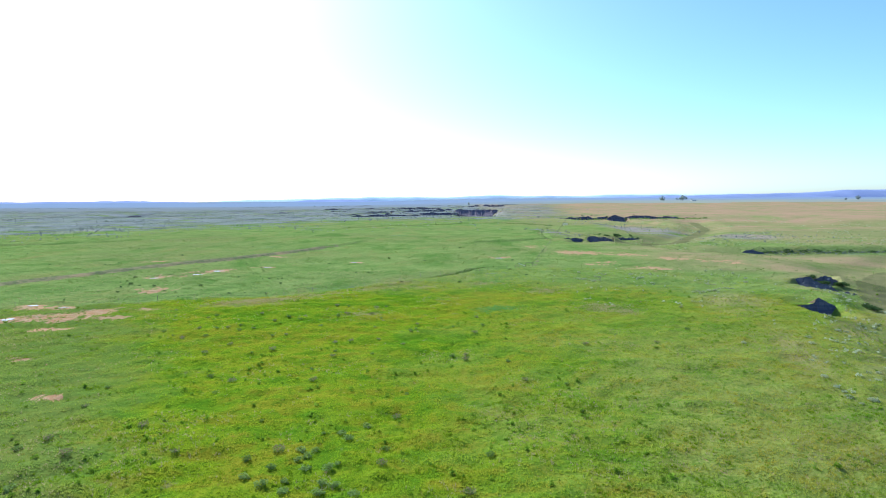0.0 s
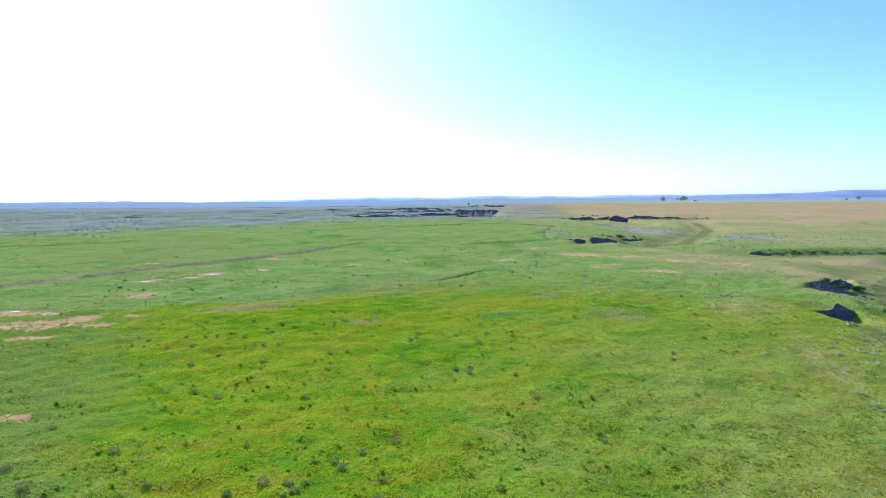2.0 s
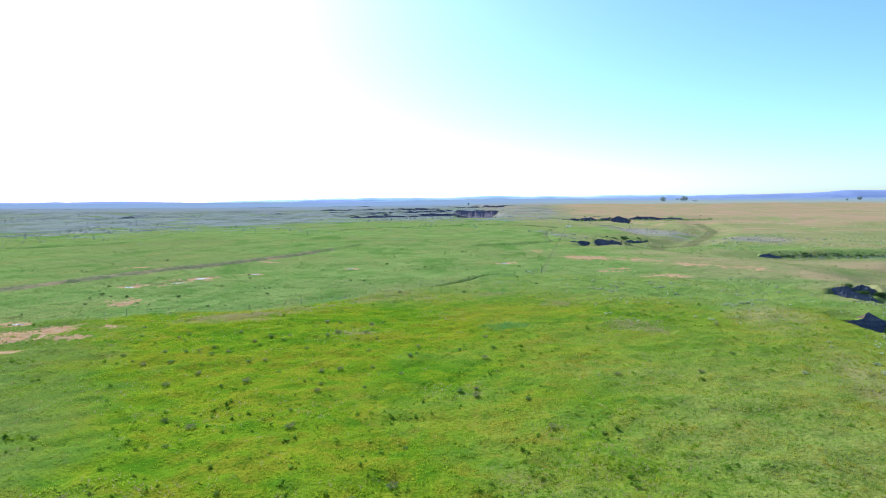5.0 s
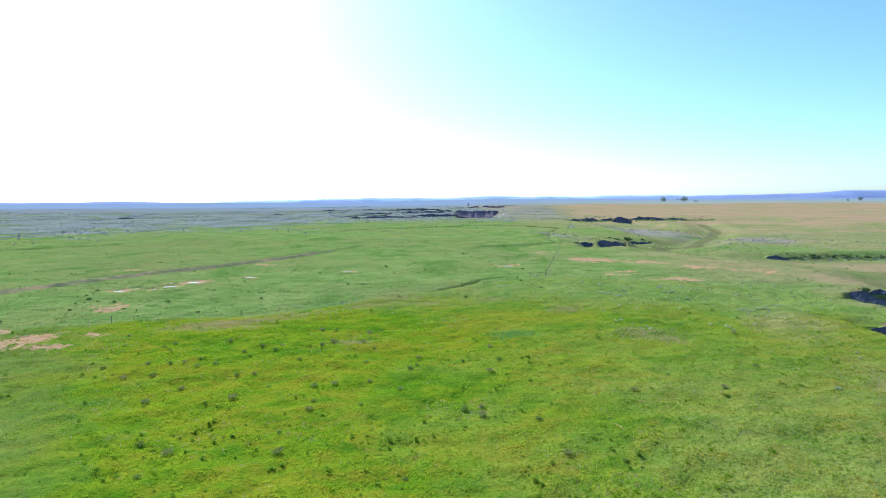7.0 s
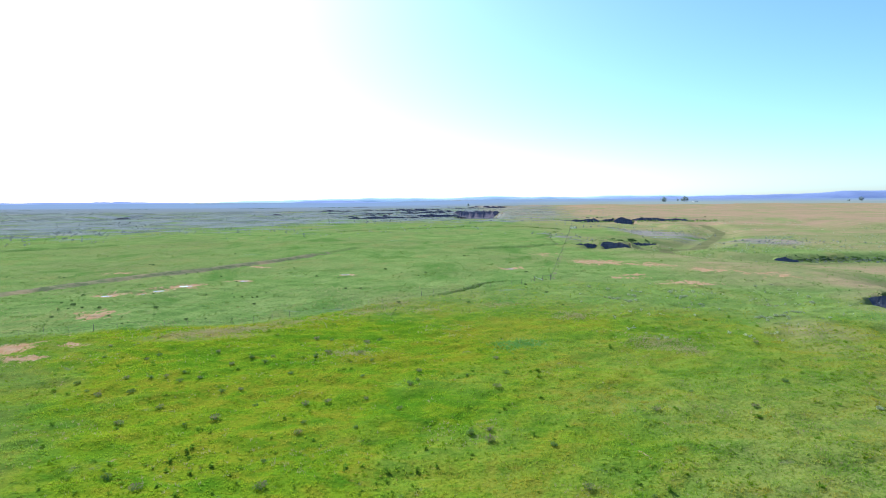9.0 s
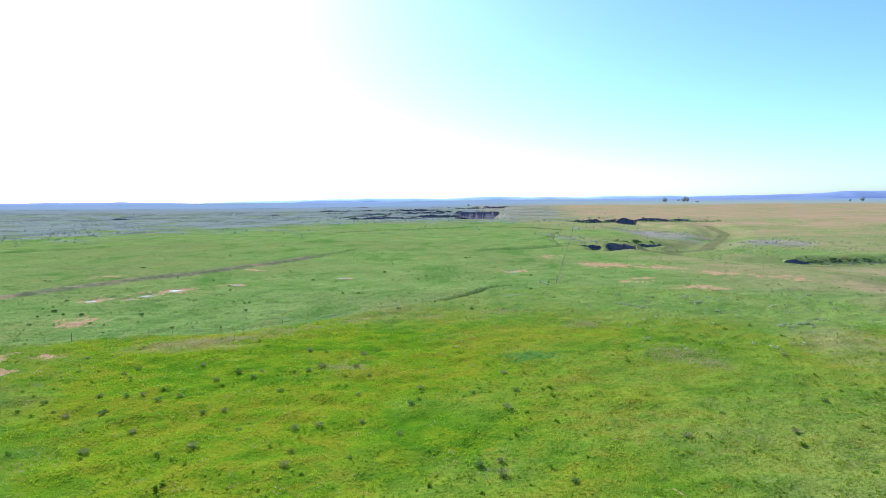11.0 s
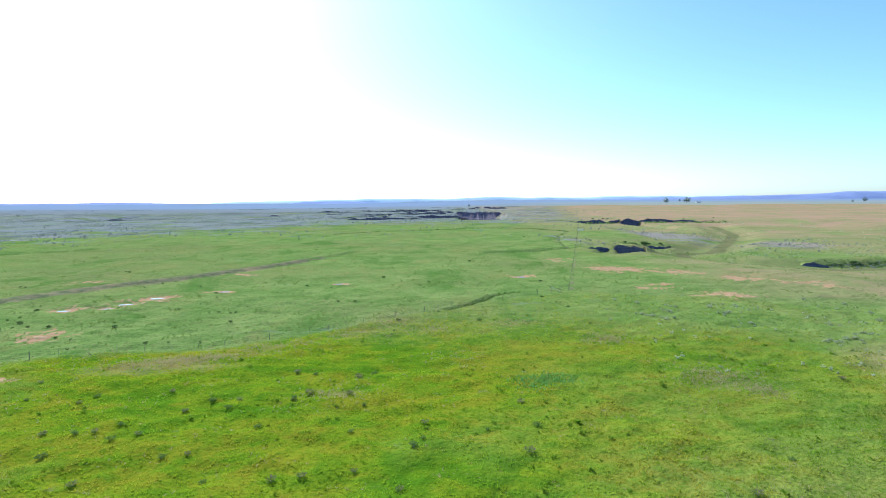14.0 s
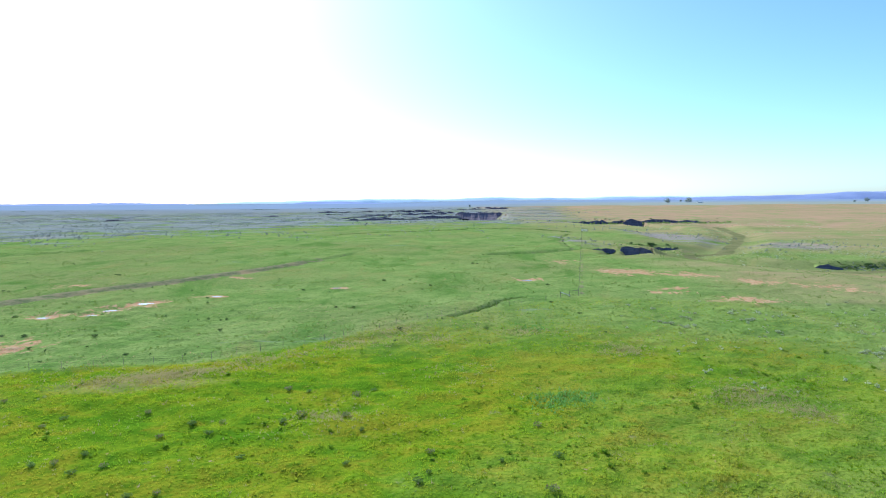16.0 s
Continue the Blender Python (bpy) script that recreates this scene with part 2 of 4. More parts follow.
def octaves(x, y, s=0, n=4):
    total, weight = 0, 0
    for k in range(n):
        total = total + rough(x * 2 ** k, y * 2 ** k, s + k) * 0.5 ** k
        weight += 0.5 ** k
    return total / weight


def ease(v, a, b):
    v = np.clip((v - a) / (b - a), 0, 1)
    return v * v * (3 - 2 * v)


def to_line(x, y, line):
    """Distance to a polyline."""
    best = np.full(np.shape(x), 1e9)
    for (ax, ay), (bx, by) in zip(line, line[1:]):
        dx, dy = bx - ax, by - ay
        k = np.clip(((x - ax) * dx + (y - ay) * dy) / (dx * dx + dy * dy), 0, 1)
        best = np.minimum(best, np.hypot(x - ax - k * dx, y - ay - k * dy))
    return best


def inside(x, y, ring):
    """Signed distance to a ring, positive inside."""
    odd = np.zeros(np.shape(x), bool)
    closed = ring + ring[:1]
    for (ax, ay), (bx, by) in zip(closed, closed[1:]):
        if ay != by:
            odd ^= ((ay > y) != (by > y)) & (x < (bx - ax) * (y - ay) / (by - ay) + ax)
    return np.where(odd, 1, -1) * to_line(x, y, closed)


VALLEY = [(46, -60), (47, 40), (46, 62), (50, 74), (58, 88), (66, 102), (80, 113), (88, 128), (92, 146), (108, 157), (106, 172), (102, 195), (91, 222),
          (78, 250), (72, 300), (95, 318), (104, 345), (116, 430), (120, 590), (196, 652), (290, 645), (335, 590), (380, 480), (430, 300), (430, -60)]
CREEK = [(70, -60), (76, 60), (84, 96), (98, 126), (118, 160), (142, 184), (170, 208), (196, 232), (205, 256), (160, 261), (138, 256), (118, 268), (106, 296), (112, 316), (134, 329), (169, 386), (209, 460), (252, 584)]
TRACK = [(-320, 20), (-116, 149), (-106, 163), (-91, 190), (-74, 213), (-57, 247), (-40, 285)]
FENCE = [(-180, 92), (-95, 115), (-76, 119), (-36, 129), (2, 162), (28, 180), (90, 433)]
DITCH = [(-2, 156.5), (4.6, 164.6), (8.4, 172.2), (15, 178)]
PUDDLE_Z = -0.12
PUDDLES = [(-68, 173, 2.3, 1.5, 15), (-71, 165.5, 1.9, 0.9, 20), (-72, 160.5, 1.6, 0.8, 0), (-80, 158.5, 1.9, 0.9, 5), (-77, 162.5, 1.0, 0.6, 0), (-56, 182, 1.6, 0.8, 0), (-30, 194, 1.8, 0.8, 10), (20, 205.5, 1.8, 1.2, 0),
           (-80, 104.5, 1.4, 1.2, 0), (-85, 118, 1.6, 0.8, 0), (-77, 115.5, 1.5, 0.6, 10)]
SHALLOWS = [[(-240, 268), (-190, 281), (-180, 288), (-164, 311)], [(18, 281), (37, 289), (50, 297), (56, 303)], [(-70, 408), (-49, 430), (-19, 448), (27, 474), (64, 463), (82, 431)],
            [(78, 412), (66, 380), (60, 352), (56, 318), (56, 303)]]
# cut banks: middle x, y; turn; half width; foot z; top z; approach; run behind; kind
BANKS = [
    (76.7, 118, -4, 6.2, -2.8, 0.75, 14, 6, "E"),
    (95.8, 146.5, -48, 5.4, -3.4, 0.3, 9, 9, "D"),
    (103.5, 155, -30, 3.6, -2.8, 0.1, 8, 7, "D2"),
    (99.6, 141.2, -44, 3.0, -4.3, -1.5, 7, 5, "D2"),
    (83.4, 303.5, -34, 7.2, -4.0, 0.4, 40, 20, "A"),
    (69.2, 309, 12, 7.0, -2.8, 0.3, 26, 14, "A0"),
    (102, 331, 4, 12, -3.6, -1.6, 30, 20, "A2"),
    (188, 632, 4, 15, -8.0, 0.4, 160, 30, "B"),
    (154, 630, 8, 36, -4.0, -0.4, 120, 30, "B2"),
    (238, 640, -4, 46, -3.6, -0.6, 140, 30, "B3"),
    (178, 269, 2, 42, -5.2, -2.7, 22, 34, "C"),
    (144, 267, -14, 4.2, -4.9, -3.3, 10, 8, "C1"),
    (52, 900, -4, 42, -10.5, 2.2, 260, 90, "K"),
    (-14, 868, 6, 44, -6.0, -1.6, 200, 60, "K2"),
    (-100, 830, 3, 36, -4.0, -0.6, 170, 60, "L"),
    (-64, 1180, 2, 46, -5.0, -0.4, 200, 90, "M"),
    (104, 1340, 4, 42, -2.0, 3.0, 200, 90, "N"),
]
far_rng = random.Random(4)
for k in range(26):
    fy = far_rng.uniform(720, 1550)
    fx = far_rng.uniform(-0.55, 0.12) * fy if k % 2 else far_rng.uniform(-0.2, 0.06) * fy
    BANKS.append((fx, fy, far_rng.uniform(-8, 8), far_rng.uniform(12, 40) * fy / 1000, -3.2, far_rng.uniform(-1.2, 0.2), 90, 40, "S"))


def local(x, y, bank):
    bx, by, turn = bank[:3]
    c, s = math.cos(radians(turn)), math.sin(radians(turn))
    return (x - bx) * c + (y - by) * s, -((y - by) * c - (x - bx) * s)      # along the face, out in front of it


def set_back(bank):
    """How far behind the face the sheet of ground steps up."""
    return 1.0 + 0.02 * max(0, bank[1] - 215) + 0.02 * max(0, abs(bank[0]) - 100) * abs(math.sin(radians(bank[2])))


def height(x, y):
    x, y = np.asarray(x, float), np.asarray(y, float)
    z = (octaves(x / 40, y / 40, 3) - 0.5) * 1.3 + (octaves(x / 7, y / 7, 9, 3) - 0.5) * 0.35
    z = z * ease(np.hypot(x, y), 0, 60)
    z = z + (octaves(x / 2.6, y / 2.6, 13, 2) - 0.5) * 0.6 * (1 - ease(y, 150, 230))
    d = inside(x, y, VALLEY)
    d = d + (octaves(x / 14, y / 14, 21) - 0.5) * 7
    wide = 28 - 4 * ease(y, 100, 125) + 26 * ease(y, 170, 215) * (1 - ease(y, 245, 290))
    z = z - 3.2 * ease(d / wide, 0, 1)
    c = to_line(x, y, CREEK) + (octaves(x / 9, y / 9, 31) - 0.5) * 4
    z = z - (1.2 + 1.0 * ease(y, 190, 240)) * (1 - ease(c, 5, 20)) * ease(d, -4, 6)
    # rising dry plain far to the right, sinking flats far to the left
    z = z + 2.5 * ease(y - 0.25 * np.abs(x - 600), 620, 1500) * ease(x, 60, 420)
    z = z - 14 * ease(y, 700, 2700) * (1 - ease(x, -600, 300))
    z = z + (octaves(x / 220, y / 220, 41) - 0.5) * 5 * ease(y, 350, 900) * (1 - ease(y, 1400, 1700))
    shape, z = np.shape(z), np.atleast_1d(z).astype(float)
    flat_x, flat_y = np.atleast_1d(x), np.atleast_1d(y)
    for bank in BANKS:
        u, v = local(flat_x, flat_y, bank)
        hw, foot, top, reach, back = bank[3:8]
        near = np.nonzero((np.abs(u) < 2.4 * hw) & (v < reach) & (v > -back - 12))
        if len(near[0]) == 0:
            continue
        u, v, bx, by, bz = u[near], v[near], flat_x[near], flat_y[near], z[near]
        edge = (0.45, 1.0) if bank[-1] in ("K", "B", "D", "D2", "E") else (0.5, 1.35)
        side = 1 - ease(np.abs(u) + (octaves(bx / 5, by / 5, 51) - 0.5) * hw * 0.4, hw * edge[0], hw * edge[1])
        if bank[-1] == "C":                     # a grassy slope, not a cut
            fall = ease(v + (octaves(bx / 6, by / 6, 53) - 0.5) * 4, -10.0, 1.5)
            low, high = (1 - ease(v, 0.3 * reach, reach)) * fall * side, (1 - ease(-v, 0.2 * back, back)) * (1 - fall) * side
        else:
            cell = set_back(bank)
            low = (1 - ease(v, 0.3 * reach, reach)) * (v > -cell) * side
            high = (1 - ease(-v, 0.2 * back + cell, back + 2 * cell)) * (v <= -cell) * side
        if bank[-1] in ("E", "B", "D", "D2", "A0"):              # spurs that stand clear of the slope behind them
            top = 0.5 * (foot + top)
        z[near] = bz + low * np.minimum(foot - bz, 0) + high * (top - bz)
    z = z.reshape(shape)
    t = to_line(x, y, TRACK)
    z = z + 0.45 * (1 - ease(t, 0.5, 3.0)) - 0.25 * (1 - ease(np.abs(t - 4), 0, 2))
    z = z - 0.5 * (1 - ease(to_line(x, y, DITCH) + (octaves(x / 3, y / 3, 33) - 0.5) * 1.2, 0.15, 1.0))
    for line, deep in zip(SHALLOWS, (1.3, 1.3, 1.3, 0.5)):
        z = z - deep * (1 - ease(to_line(x, y, line), 0.5, 4.0))
    for px, py, a, b, turn in PUDDLES:
        near = 1 - ease(np.hypot(x - px, y - py), 1.1 * a, 2.0 * a)
        z = z + near * (PUDDLE_Z - z)
    return z


def spots(x, y, rows):
    """Soft ellipses: x, y, half length, half width, turn, weight."""
    m = np.zeros(np.shape(x))
    for ex, ey, a, b, turn, w in rows:
        c, s = math.cos(radians(turn)), math.sin(radians(turn))
        u, v = ((x - ex) * c + (y - ey) * s) / a, (-(x - ex) * s + (y - ey) * c) / b
        m = np.maximum(m, w * np.exp(-(u * u + v * v) * 0.9))
    return m


BARE = [(-80, 105, 5, 3.5, 10, 1.0), (-67, 98, 4.5, 2.2, 5, 1.1), (-70, 105, 5, 2.5, 12, 1.0), (-68, 111, 5, 4.5, 0, 1.05), (-61, 105.5, 4, 1.6, 5, 0.9), (-81, 116, 7, 3, 0, 0.7), (-69, 137, 5, 5, 20, 0.8), (-80, 160, 6, 4, 0, 0.7),
        (-70, 167, 8, 4, 20, 0.75), (-58, 182, 4, 3, 0, 0.6)]
BARE += [(px, py, 1.9 * a, 2.2 * b, turn, 0.95) for px, py, a, b, turn in PUDDLES]
BARE += [(-44, 63, 3, 1.2, 0, 0.7), (-59, 79, 3, 1.5, 0, 0.7), (-48, 71, 2, 1, 0, 0.5)]
BARE += [(-74, 108, 7, 4, 10, 0.8), (-60, 113, 4, 2, 0, 0.7), (-100, 200, 6, 4, 0, 0.6), (-62, 214, 6, 3, 0, 0.6)]
BARE += [(20, 206, 5, 4, 0, 0.85), (52, 221, 10, 9, 0, 0.85), (66, 215, 9, 8, -10, 0.75), (80, 199, 10, 7, -10, 0.7), (63, 173, 9, 6, 0, 0.7), (52, 188, 6, 6, 0, 0.6), (95, 186, 7, 6, 0, 0.55), (51, 182, 6, 3, 0, 0.65), (92, 192, 8, 4, 0, 0.7),
         (38, 250, 6, 10, 0, 0.6)]


def zones(x, y):
    wob = (octaves(x / 12, y / 12, 61) - 0.5) * 8
    line = np.interp(x, [p[0] for p in FENCE[:6]] + [60, 100], [p[1] for p in FENCE[:6]] + [168, 150])
    field = ease(line - y + wob * 0.35, -1.0, 3.0)
    field = field * (1 - 0.8 * ease(y + 0.35 * np.maximum(0, x - 15) + wob * 2, 124, 158)) * (1 - ease(inside(x, y, VALLEY), 0, 14) * 0.6)
    v = inside(x, y, VALLEY)
    dry = ease(y + 0.55 * x + wob * 7, 610, 770) * ease(x - 0.17 * y + wob * 5, -40, 70) * 0.95
    dry = np.maximum(dry, spots(x, y, [(150, 222, 36, 18, 10, 0.85), (84, 205, 30, 12, -30, 0.5), (76, 104, 8, 10, 0, 0.45), (60, 118, 9, 22, -20, 0.45), (88, 172, 12, 18, 0, 0.45), (50, 80, 4, 20, -20, 0.5),
                                       (70, 96, 5, 20, -35, 0.55), (104, 178, 12, 14, 0, 0.6), (-40, 118, 12, 3.5, 8, 0.75), (238, 455, 34, 26, 0, 1.0), (130, 286, 9, 13, 0, 0.9), (88, 138, 8, 7, -30, 0.6)]))
    dry = np.maximum(dry, 0.48 * ease(v, -8, 14))
    dry = np.maximum(dry, 0.55 * ease(x, 120, 220) * ease(y, 300, 380))
    dry = np.maximum(dry, 0.44 * ease(x, 30, 90) * ease(y, 125, 190))
    dry = np.maximum(dry, 0.6 * ease(v, -20, -4) * (1 - ease(v, 4, 18)) * ease(y, 125, 165) * (1 - ease(y, 215, 245)))
    dry = dry * (1 - 0.95 * spots(x, y, [(178, 272, 48, 11, 2, 0.6), (151, 294, 26, 14, 0, 1.0), (96, 388, 14, 42, 0, 1.0), (176, 395, 20, 14, 0, 0.7), (112, 300, 14, 8, 0, 0.9)]))
    sage_haze = ease(y + 1.15 * np.maximum(0, -60 - x) + wob * 26, 420, 700) * (1 - ease(x - 0.17 * y, -30, 120)) * 0.85
    sage_haze = np.maximum(sage_haze, spots(x, y, [(184, 352, 21, 26, 0, 1.3), (140, 425, 26, 60, 0, 1.1), (-230, 420, 160, 60, 10, 0.55), (66, 360, 7, 48, 10, 0.75), (60, 640, 60, 90, 0, 0.6), (170, 266, 40, 8, 0, 0.5)]))
    # distance haze: the grey-blue sage colour takes over far out
    sage_haze = np.maximum(sage_haze, 0.9 * ease(y, 800, 1300) * (1 - ease(x - 0.17 * y, -30, 120)))
    sage_haze = sage_haze * (1 - 0.9 * spots(x, y, [(98, 388, 10, 40, 0, 1.0)]))
    bed = (1 - ease(to_line(x, y, CREEK) + wob * 0.4, 1.8, 5.2)) * ease(v, 0, 8)
    track = 1 - ease(to_line(x, y, TRACK), 1.8, 5.5)
    track = track * (1 - ease(y, 225, 290))
    track = np.maximum(track, 0.45 * (1 - ease(to_line(x, y, [(28.6, 180), (90.6, 433)]), 0.2, 0.8)))
    for line in SHALLOWS:
        track = np.maximum(track, 0.42 * (1 - ease(to_line(x, y, line), 0.8, 3.2)))
    return {"field": field, "dry": dry, "sage_haze": sage_haze, "bed": bed, "bare": spots(x, y, BARE), "track": track}


def mesh_from(name, verts, faces, material, smooth=False):
    me = bpy.data.meshes.new(name)
    verts, faces = np.asarray(verts, np.float32), np.asarray(faces, np.int32)
    k = faces.shape[1]
    me.vertices.add(len(verts))
    me.vertices.foreach_set("co", verts.ravel())
    me.loops.add(faces.size)
    me.loops.foreach_set("vertex_index", faces.ravel())
    me.polygons.add(len(faces))
    me.polygons.foreach_set("loop_start", np.arange(0, faces.size, k, dtype=np.int32))
    me.polygons.foreach_set("use_smooth", np.full(len(faces), smooth))
    me.update(calc_edges=True)
    me.materials.append(material)
    return me


def sheet(nu, nv):
    """Quads of a grid with nu columns and nv rows of points."""
    i = np.arange((nv - 1) * (nu - 1))
    a = (i // (nu - 1)) * nu + i % (nu - 1)
    return np.stack([a, a + 1, a + nu + 1, a + nu], 1)


def spread(step, grow, reach):
    out, s = [], step
    at = 0.0
    while at < reach:
        s *= grow
        at += s
        out.append(at)
    return np.array(out)


gx = np.arange(-72, 122, 0.62)
gx = np.concatenate([gx[0] - spread(0.62, 1.025, 5200)[::-1], gx, gx[-1] + spread(0.62, 1.025, 5200)])
gy = np.arange(32, 190, 0.6)
gy = np.concatenate([gy[0] - spread(0.6, 1.15, 400)[::-1], gy, gy[-1] + spread(0.6, 1.02, 4850)])
X, Y = [a.ravel() for a in np.meshgrid(gx, gy)]
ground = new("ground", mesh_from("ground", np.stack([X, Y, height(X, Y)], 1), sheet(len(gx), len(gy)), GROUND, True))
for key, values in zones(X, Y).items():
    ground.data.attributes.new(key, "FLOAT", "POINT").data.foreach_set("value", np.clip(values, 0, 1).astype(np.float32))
tagged(ground, "green rolling prairie with bare clay and dry grass", "ground", kind="structure")


# ---- far hills ----
def ridge(name, y, depth, profile, material, label):
    xs = np.linspace(-5000, 5000, 900)
    rows = []
    for k, share in enumerate((0.0, 0.45, 0.85, 1.0, 0.9, 0.0)):
        yy = y + depth * (k / 5 - 0.5) + (octaves(xs / 300, xs * 0 + k, 7) - 0.5) * depth * 0.2
        rows.append(np.stack([xs, yy, -25 + (profile(xs) + 25) * share], 1))
    ob = new(name, mesh_from(name, np.concatenate(rows), sheet(len(xs), 6), material, True))
    return tagged(ob, label, "hills", kind="structure")


def near_hills(x):
    z = np.interp(x, [-3300, -2400, -2000, -1800, -1170, -1000, -750, -500, 850, 1200, 1950, 2700, 3000, 3300], [-1, 0, -3, -16, -16, 2, 5, -8, -12, 6, 24, 38, 56, 58])
    return z + (octaves(x / 160, x * 0, 71, 6) - 0.5) * 10


def back_hills(x):
    z = np.interp(x, [-2300, -1770, -1400, -1100, -650, 90, 460, 1000, 1400, 2900], [-22, -4, 6, 8, 21, 22, 31, 24, 30, 29])
    return z + (octaves(x / 240, x * 0, 77, 6) - 0.5) * 16


# hill colours include the blue of the air between, paler for the farther ridge
HILL = far_material("haze_blue_hill", (0.215, 0.255, 0.440), (0.270, 0.310, 0.520))
HILL_FAR = far_material("haze_pale_hill", (0.50, 0.60, 0.74), (0.58, 0.68, 0.80))
# sheet laid over the far ground, with distance haze mixed into its colour
fl = Nodes("hazy_flats")
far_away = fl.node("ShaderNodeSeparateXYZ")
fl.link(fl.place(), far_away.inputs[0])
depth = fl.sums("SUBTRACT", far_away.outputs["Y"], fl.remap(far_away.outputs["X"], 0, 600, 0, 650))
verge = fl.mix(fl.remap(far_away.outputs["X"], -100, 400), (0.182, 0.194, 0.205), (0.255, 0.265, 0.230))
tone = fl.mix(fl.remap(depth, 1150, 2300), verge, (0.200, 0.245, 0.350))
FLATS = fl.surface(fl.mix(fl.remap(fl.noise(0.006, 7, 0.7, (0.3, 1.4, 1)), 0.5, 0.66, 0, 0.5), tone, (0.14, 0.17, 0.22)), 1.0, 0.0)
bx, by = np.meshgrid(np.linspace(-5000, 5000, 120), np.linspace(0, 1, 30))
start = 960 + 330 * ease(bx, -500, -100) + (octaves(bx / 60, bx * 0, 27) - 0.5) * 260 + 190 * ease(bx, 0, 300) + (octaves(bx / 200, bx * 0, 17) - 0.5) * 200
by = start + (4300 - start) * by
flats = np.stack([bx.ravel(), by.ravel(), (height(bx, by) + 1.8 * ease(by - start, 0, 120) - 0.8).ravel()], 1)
tagged(new("backdrop_plain", mesh_from("backdrop_plain", flats, sheet(120, 30), FLATS, True)), "flats far out on the plain, tinted blue-grey for haze", "plain", kind="structure")
ridge("backdrop_hills", 4300, 500, near_hills, HILL, "distant mesas on the horizon, blue with painted haze")
ridge("backdrop_hills_far", 4800, 200, back_hills, HILL_FAR, "hills far beyond the plain, pale blue with painted haze")


# ---- helpers for things ----
def part(name, bm, material, parent, label=""):
    me = bpy.data.meshes.new(name)
    bm.to_mesh(me)
    bm.free()
    me.materials.append(material)
    ob = new(name, me)
    ob.parent = parent
    return tagged(ob, label)


def along(line, step):
    out = []
    for (ax, ay), (bx, by) in zip(line, line[1:]):
        n = max(1, round(math.hypot(bx - ax, by - ay) / step))
        out += [(ax + (bx - ax) * k / n, ay + (by - ay) * k / n) for k in range(n)]
    return out + [line[-1]]


def ground_z(x, y):
    return float(height(np.array([x]), np.array([y]))[0])


# ---- cut banks ----
def cut_bank(bank, material, label):
    bx, by, turn, hw, foot, top, reach, back, kind = bank
    c, s = math.cos(radians(turn)), math.sin(radians(turn))
    nu, nv = max(30, int(hw * 2.4 / (0.35 if by < 200 else 1.0))), 11
    wide = hw * 1.15
    u = np.linspace(-wide, wide, nu)
    seed = bx * 0.37 + by
    jag = octaves(u / (hw * 0.3), u * 0 + seed, 5)
    if kind == "E":
        share = np.interp(u / wide, [-1, -0.85, -0.4, 0.02, 0.09, 0.2, 0.5, 1], [0.2, 0.42, 0.52, 0.66, 1.0, 0.9, 0.62, 0.05]) * (0.88 + 0.24 * jag)
    elif kind == "D":
        share = np.interp(u / wide, [-1, -0.8, -0.5, 0, 0.5, 1], [0.3, 0.8, 1.0, 0.8, 0.55, 0.1]) * (0.6 + 0.75 * jag)
    elif kind == "A":
        share = np.interp(u / wide, [-1, -0.9, -0.6, 0.2, 0.6, 1], [0.3, 0.9, 1.0, 1.0, 0.8, 0.05]) * (0.85 + 0.3 * jag)
    elif kind in ("A0", "D2"):
        share = np.interp(u / wide, [-1, -0.6, 0, 0.6, 1], [0.1, 0.7, 1.0, 0.75, 0.1]) * (0.4 + 1.0 * jag)
    elif kind == "B":
        share = np.interp(u / wide, [-1, -0.5, -0.3, 0.25, 0.6, 1], [0.2, 0.6, 0.95, 1.0, 0.7, 0.25]) * (0.75 + 0.45 * jag)
    elif kind == "C1":
        share = np.interp(u / wide, [-1, -0.7, -0.1, 0.3, 1], [0.1, 0.8, 1.0, 0.6, 0.1]) * (0.7 + 0.5 * jag)
    elif kind == "K":
        share = (1 - ease(np.abs(u) / wide, 0.6, 1.0)) * (0.78 + 0.3 * jag)
    else:
        share = (1 - ease(np.abs(u) / wide, 0.5, 1.0)) * np.clip(1.7 * jag - 0.05, 0.08, 1.15)
    lip = foot + (top - foot) * share
    rows = []
    for k in range(nv):
        h = min(1.0, k / (nv - 2))
        z = foot - 0.6 + (lip - foot + 0.6) * h
        out = (1 - h) ** 1.3 * (1.7 if kind == "K" else 0.45) * (top - foot) + (octaves(u / (0.08 * hw + 1.0), u * 0 + h * 0.8 + seed, 15) - 0.5) * (7.0 if kind == "K" else min(2.0, hw * 0.16))
        out = out + (octaves(u / 6.0, u * 0 + seed, 19) - 0.5) * hw * (0.08 if kind in ("D", "D2", "E", "K", "A") else 0.3)
        if k == nv - 1:
            out, z = out - 2.0 * set_back(bank) - 1.5, (0.5 * (z + foot) if kind in ("E", "B", "D", "D2", "A0") else z - 0.25)
        rows.append(np.stack([bx + u * c + out * s, by + u * s - out * c, z], 1))
    pts = np.concatenate(rows)
    me = mesh_from("cut_bank", pts, sheet(nu, nv), material)
    me.materials.append(GROUND)
    slots = np.zeros((nv - 1) * (nu - 1), np.int32)
    slots[-(nu - 1):] = 1
    me.polygons.foreach_set("material_index", slots)
    for key, values in zones(pts[:, 0], pts[:, 1]).items():
        me.attributes.new(key, "FLOAT", "POINT").data.foreach_set("value", np.clip(values, 0, 1).astype(np.float32))
    ob = new("cut_bank", me)
    return tagged(ob, label, "earth bank", "cut banks of the creek", "structure")


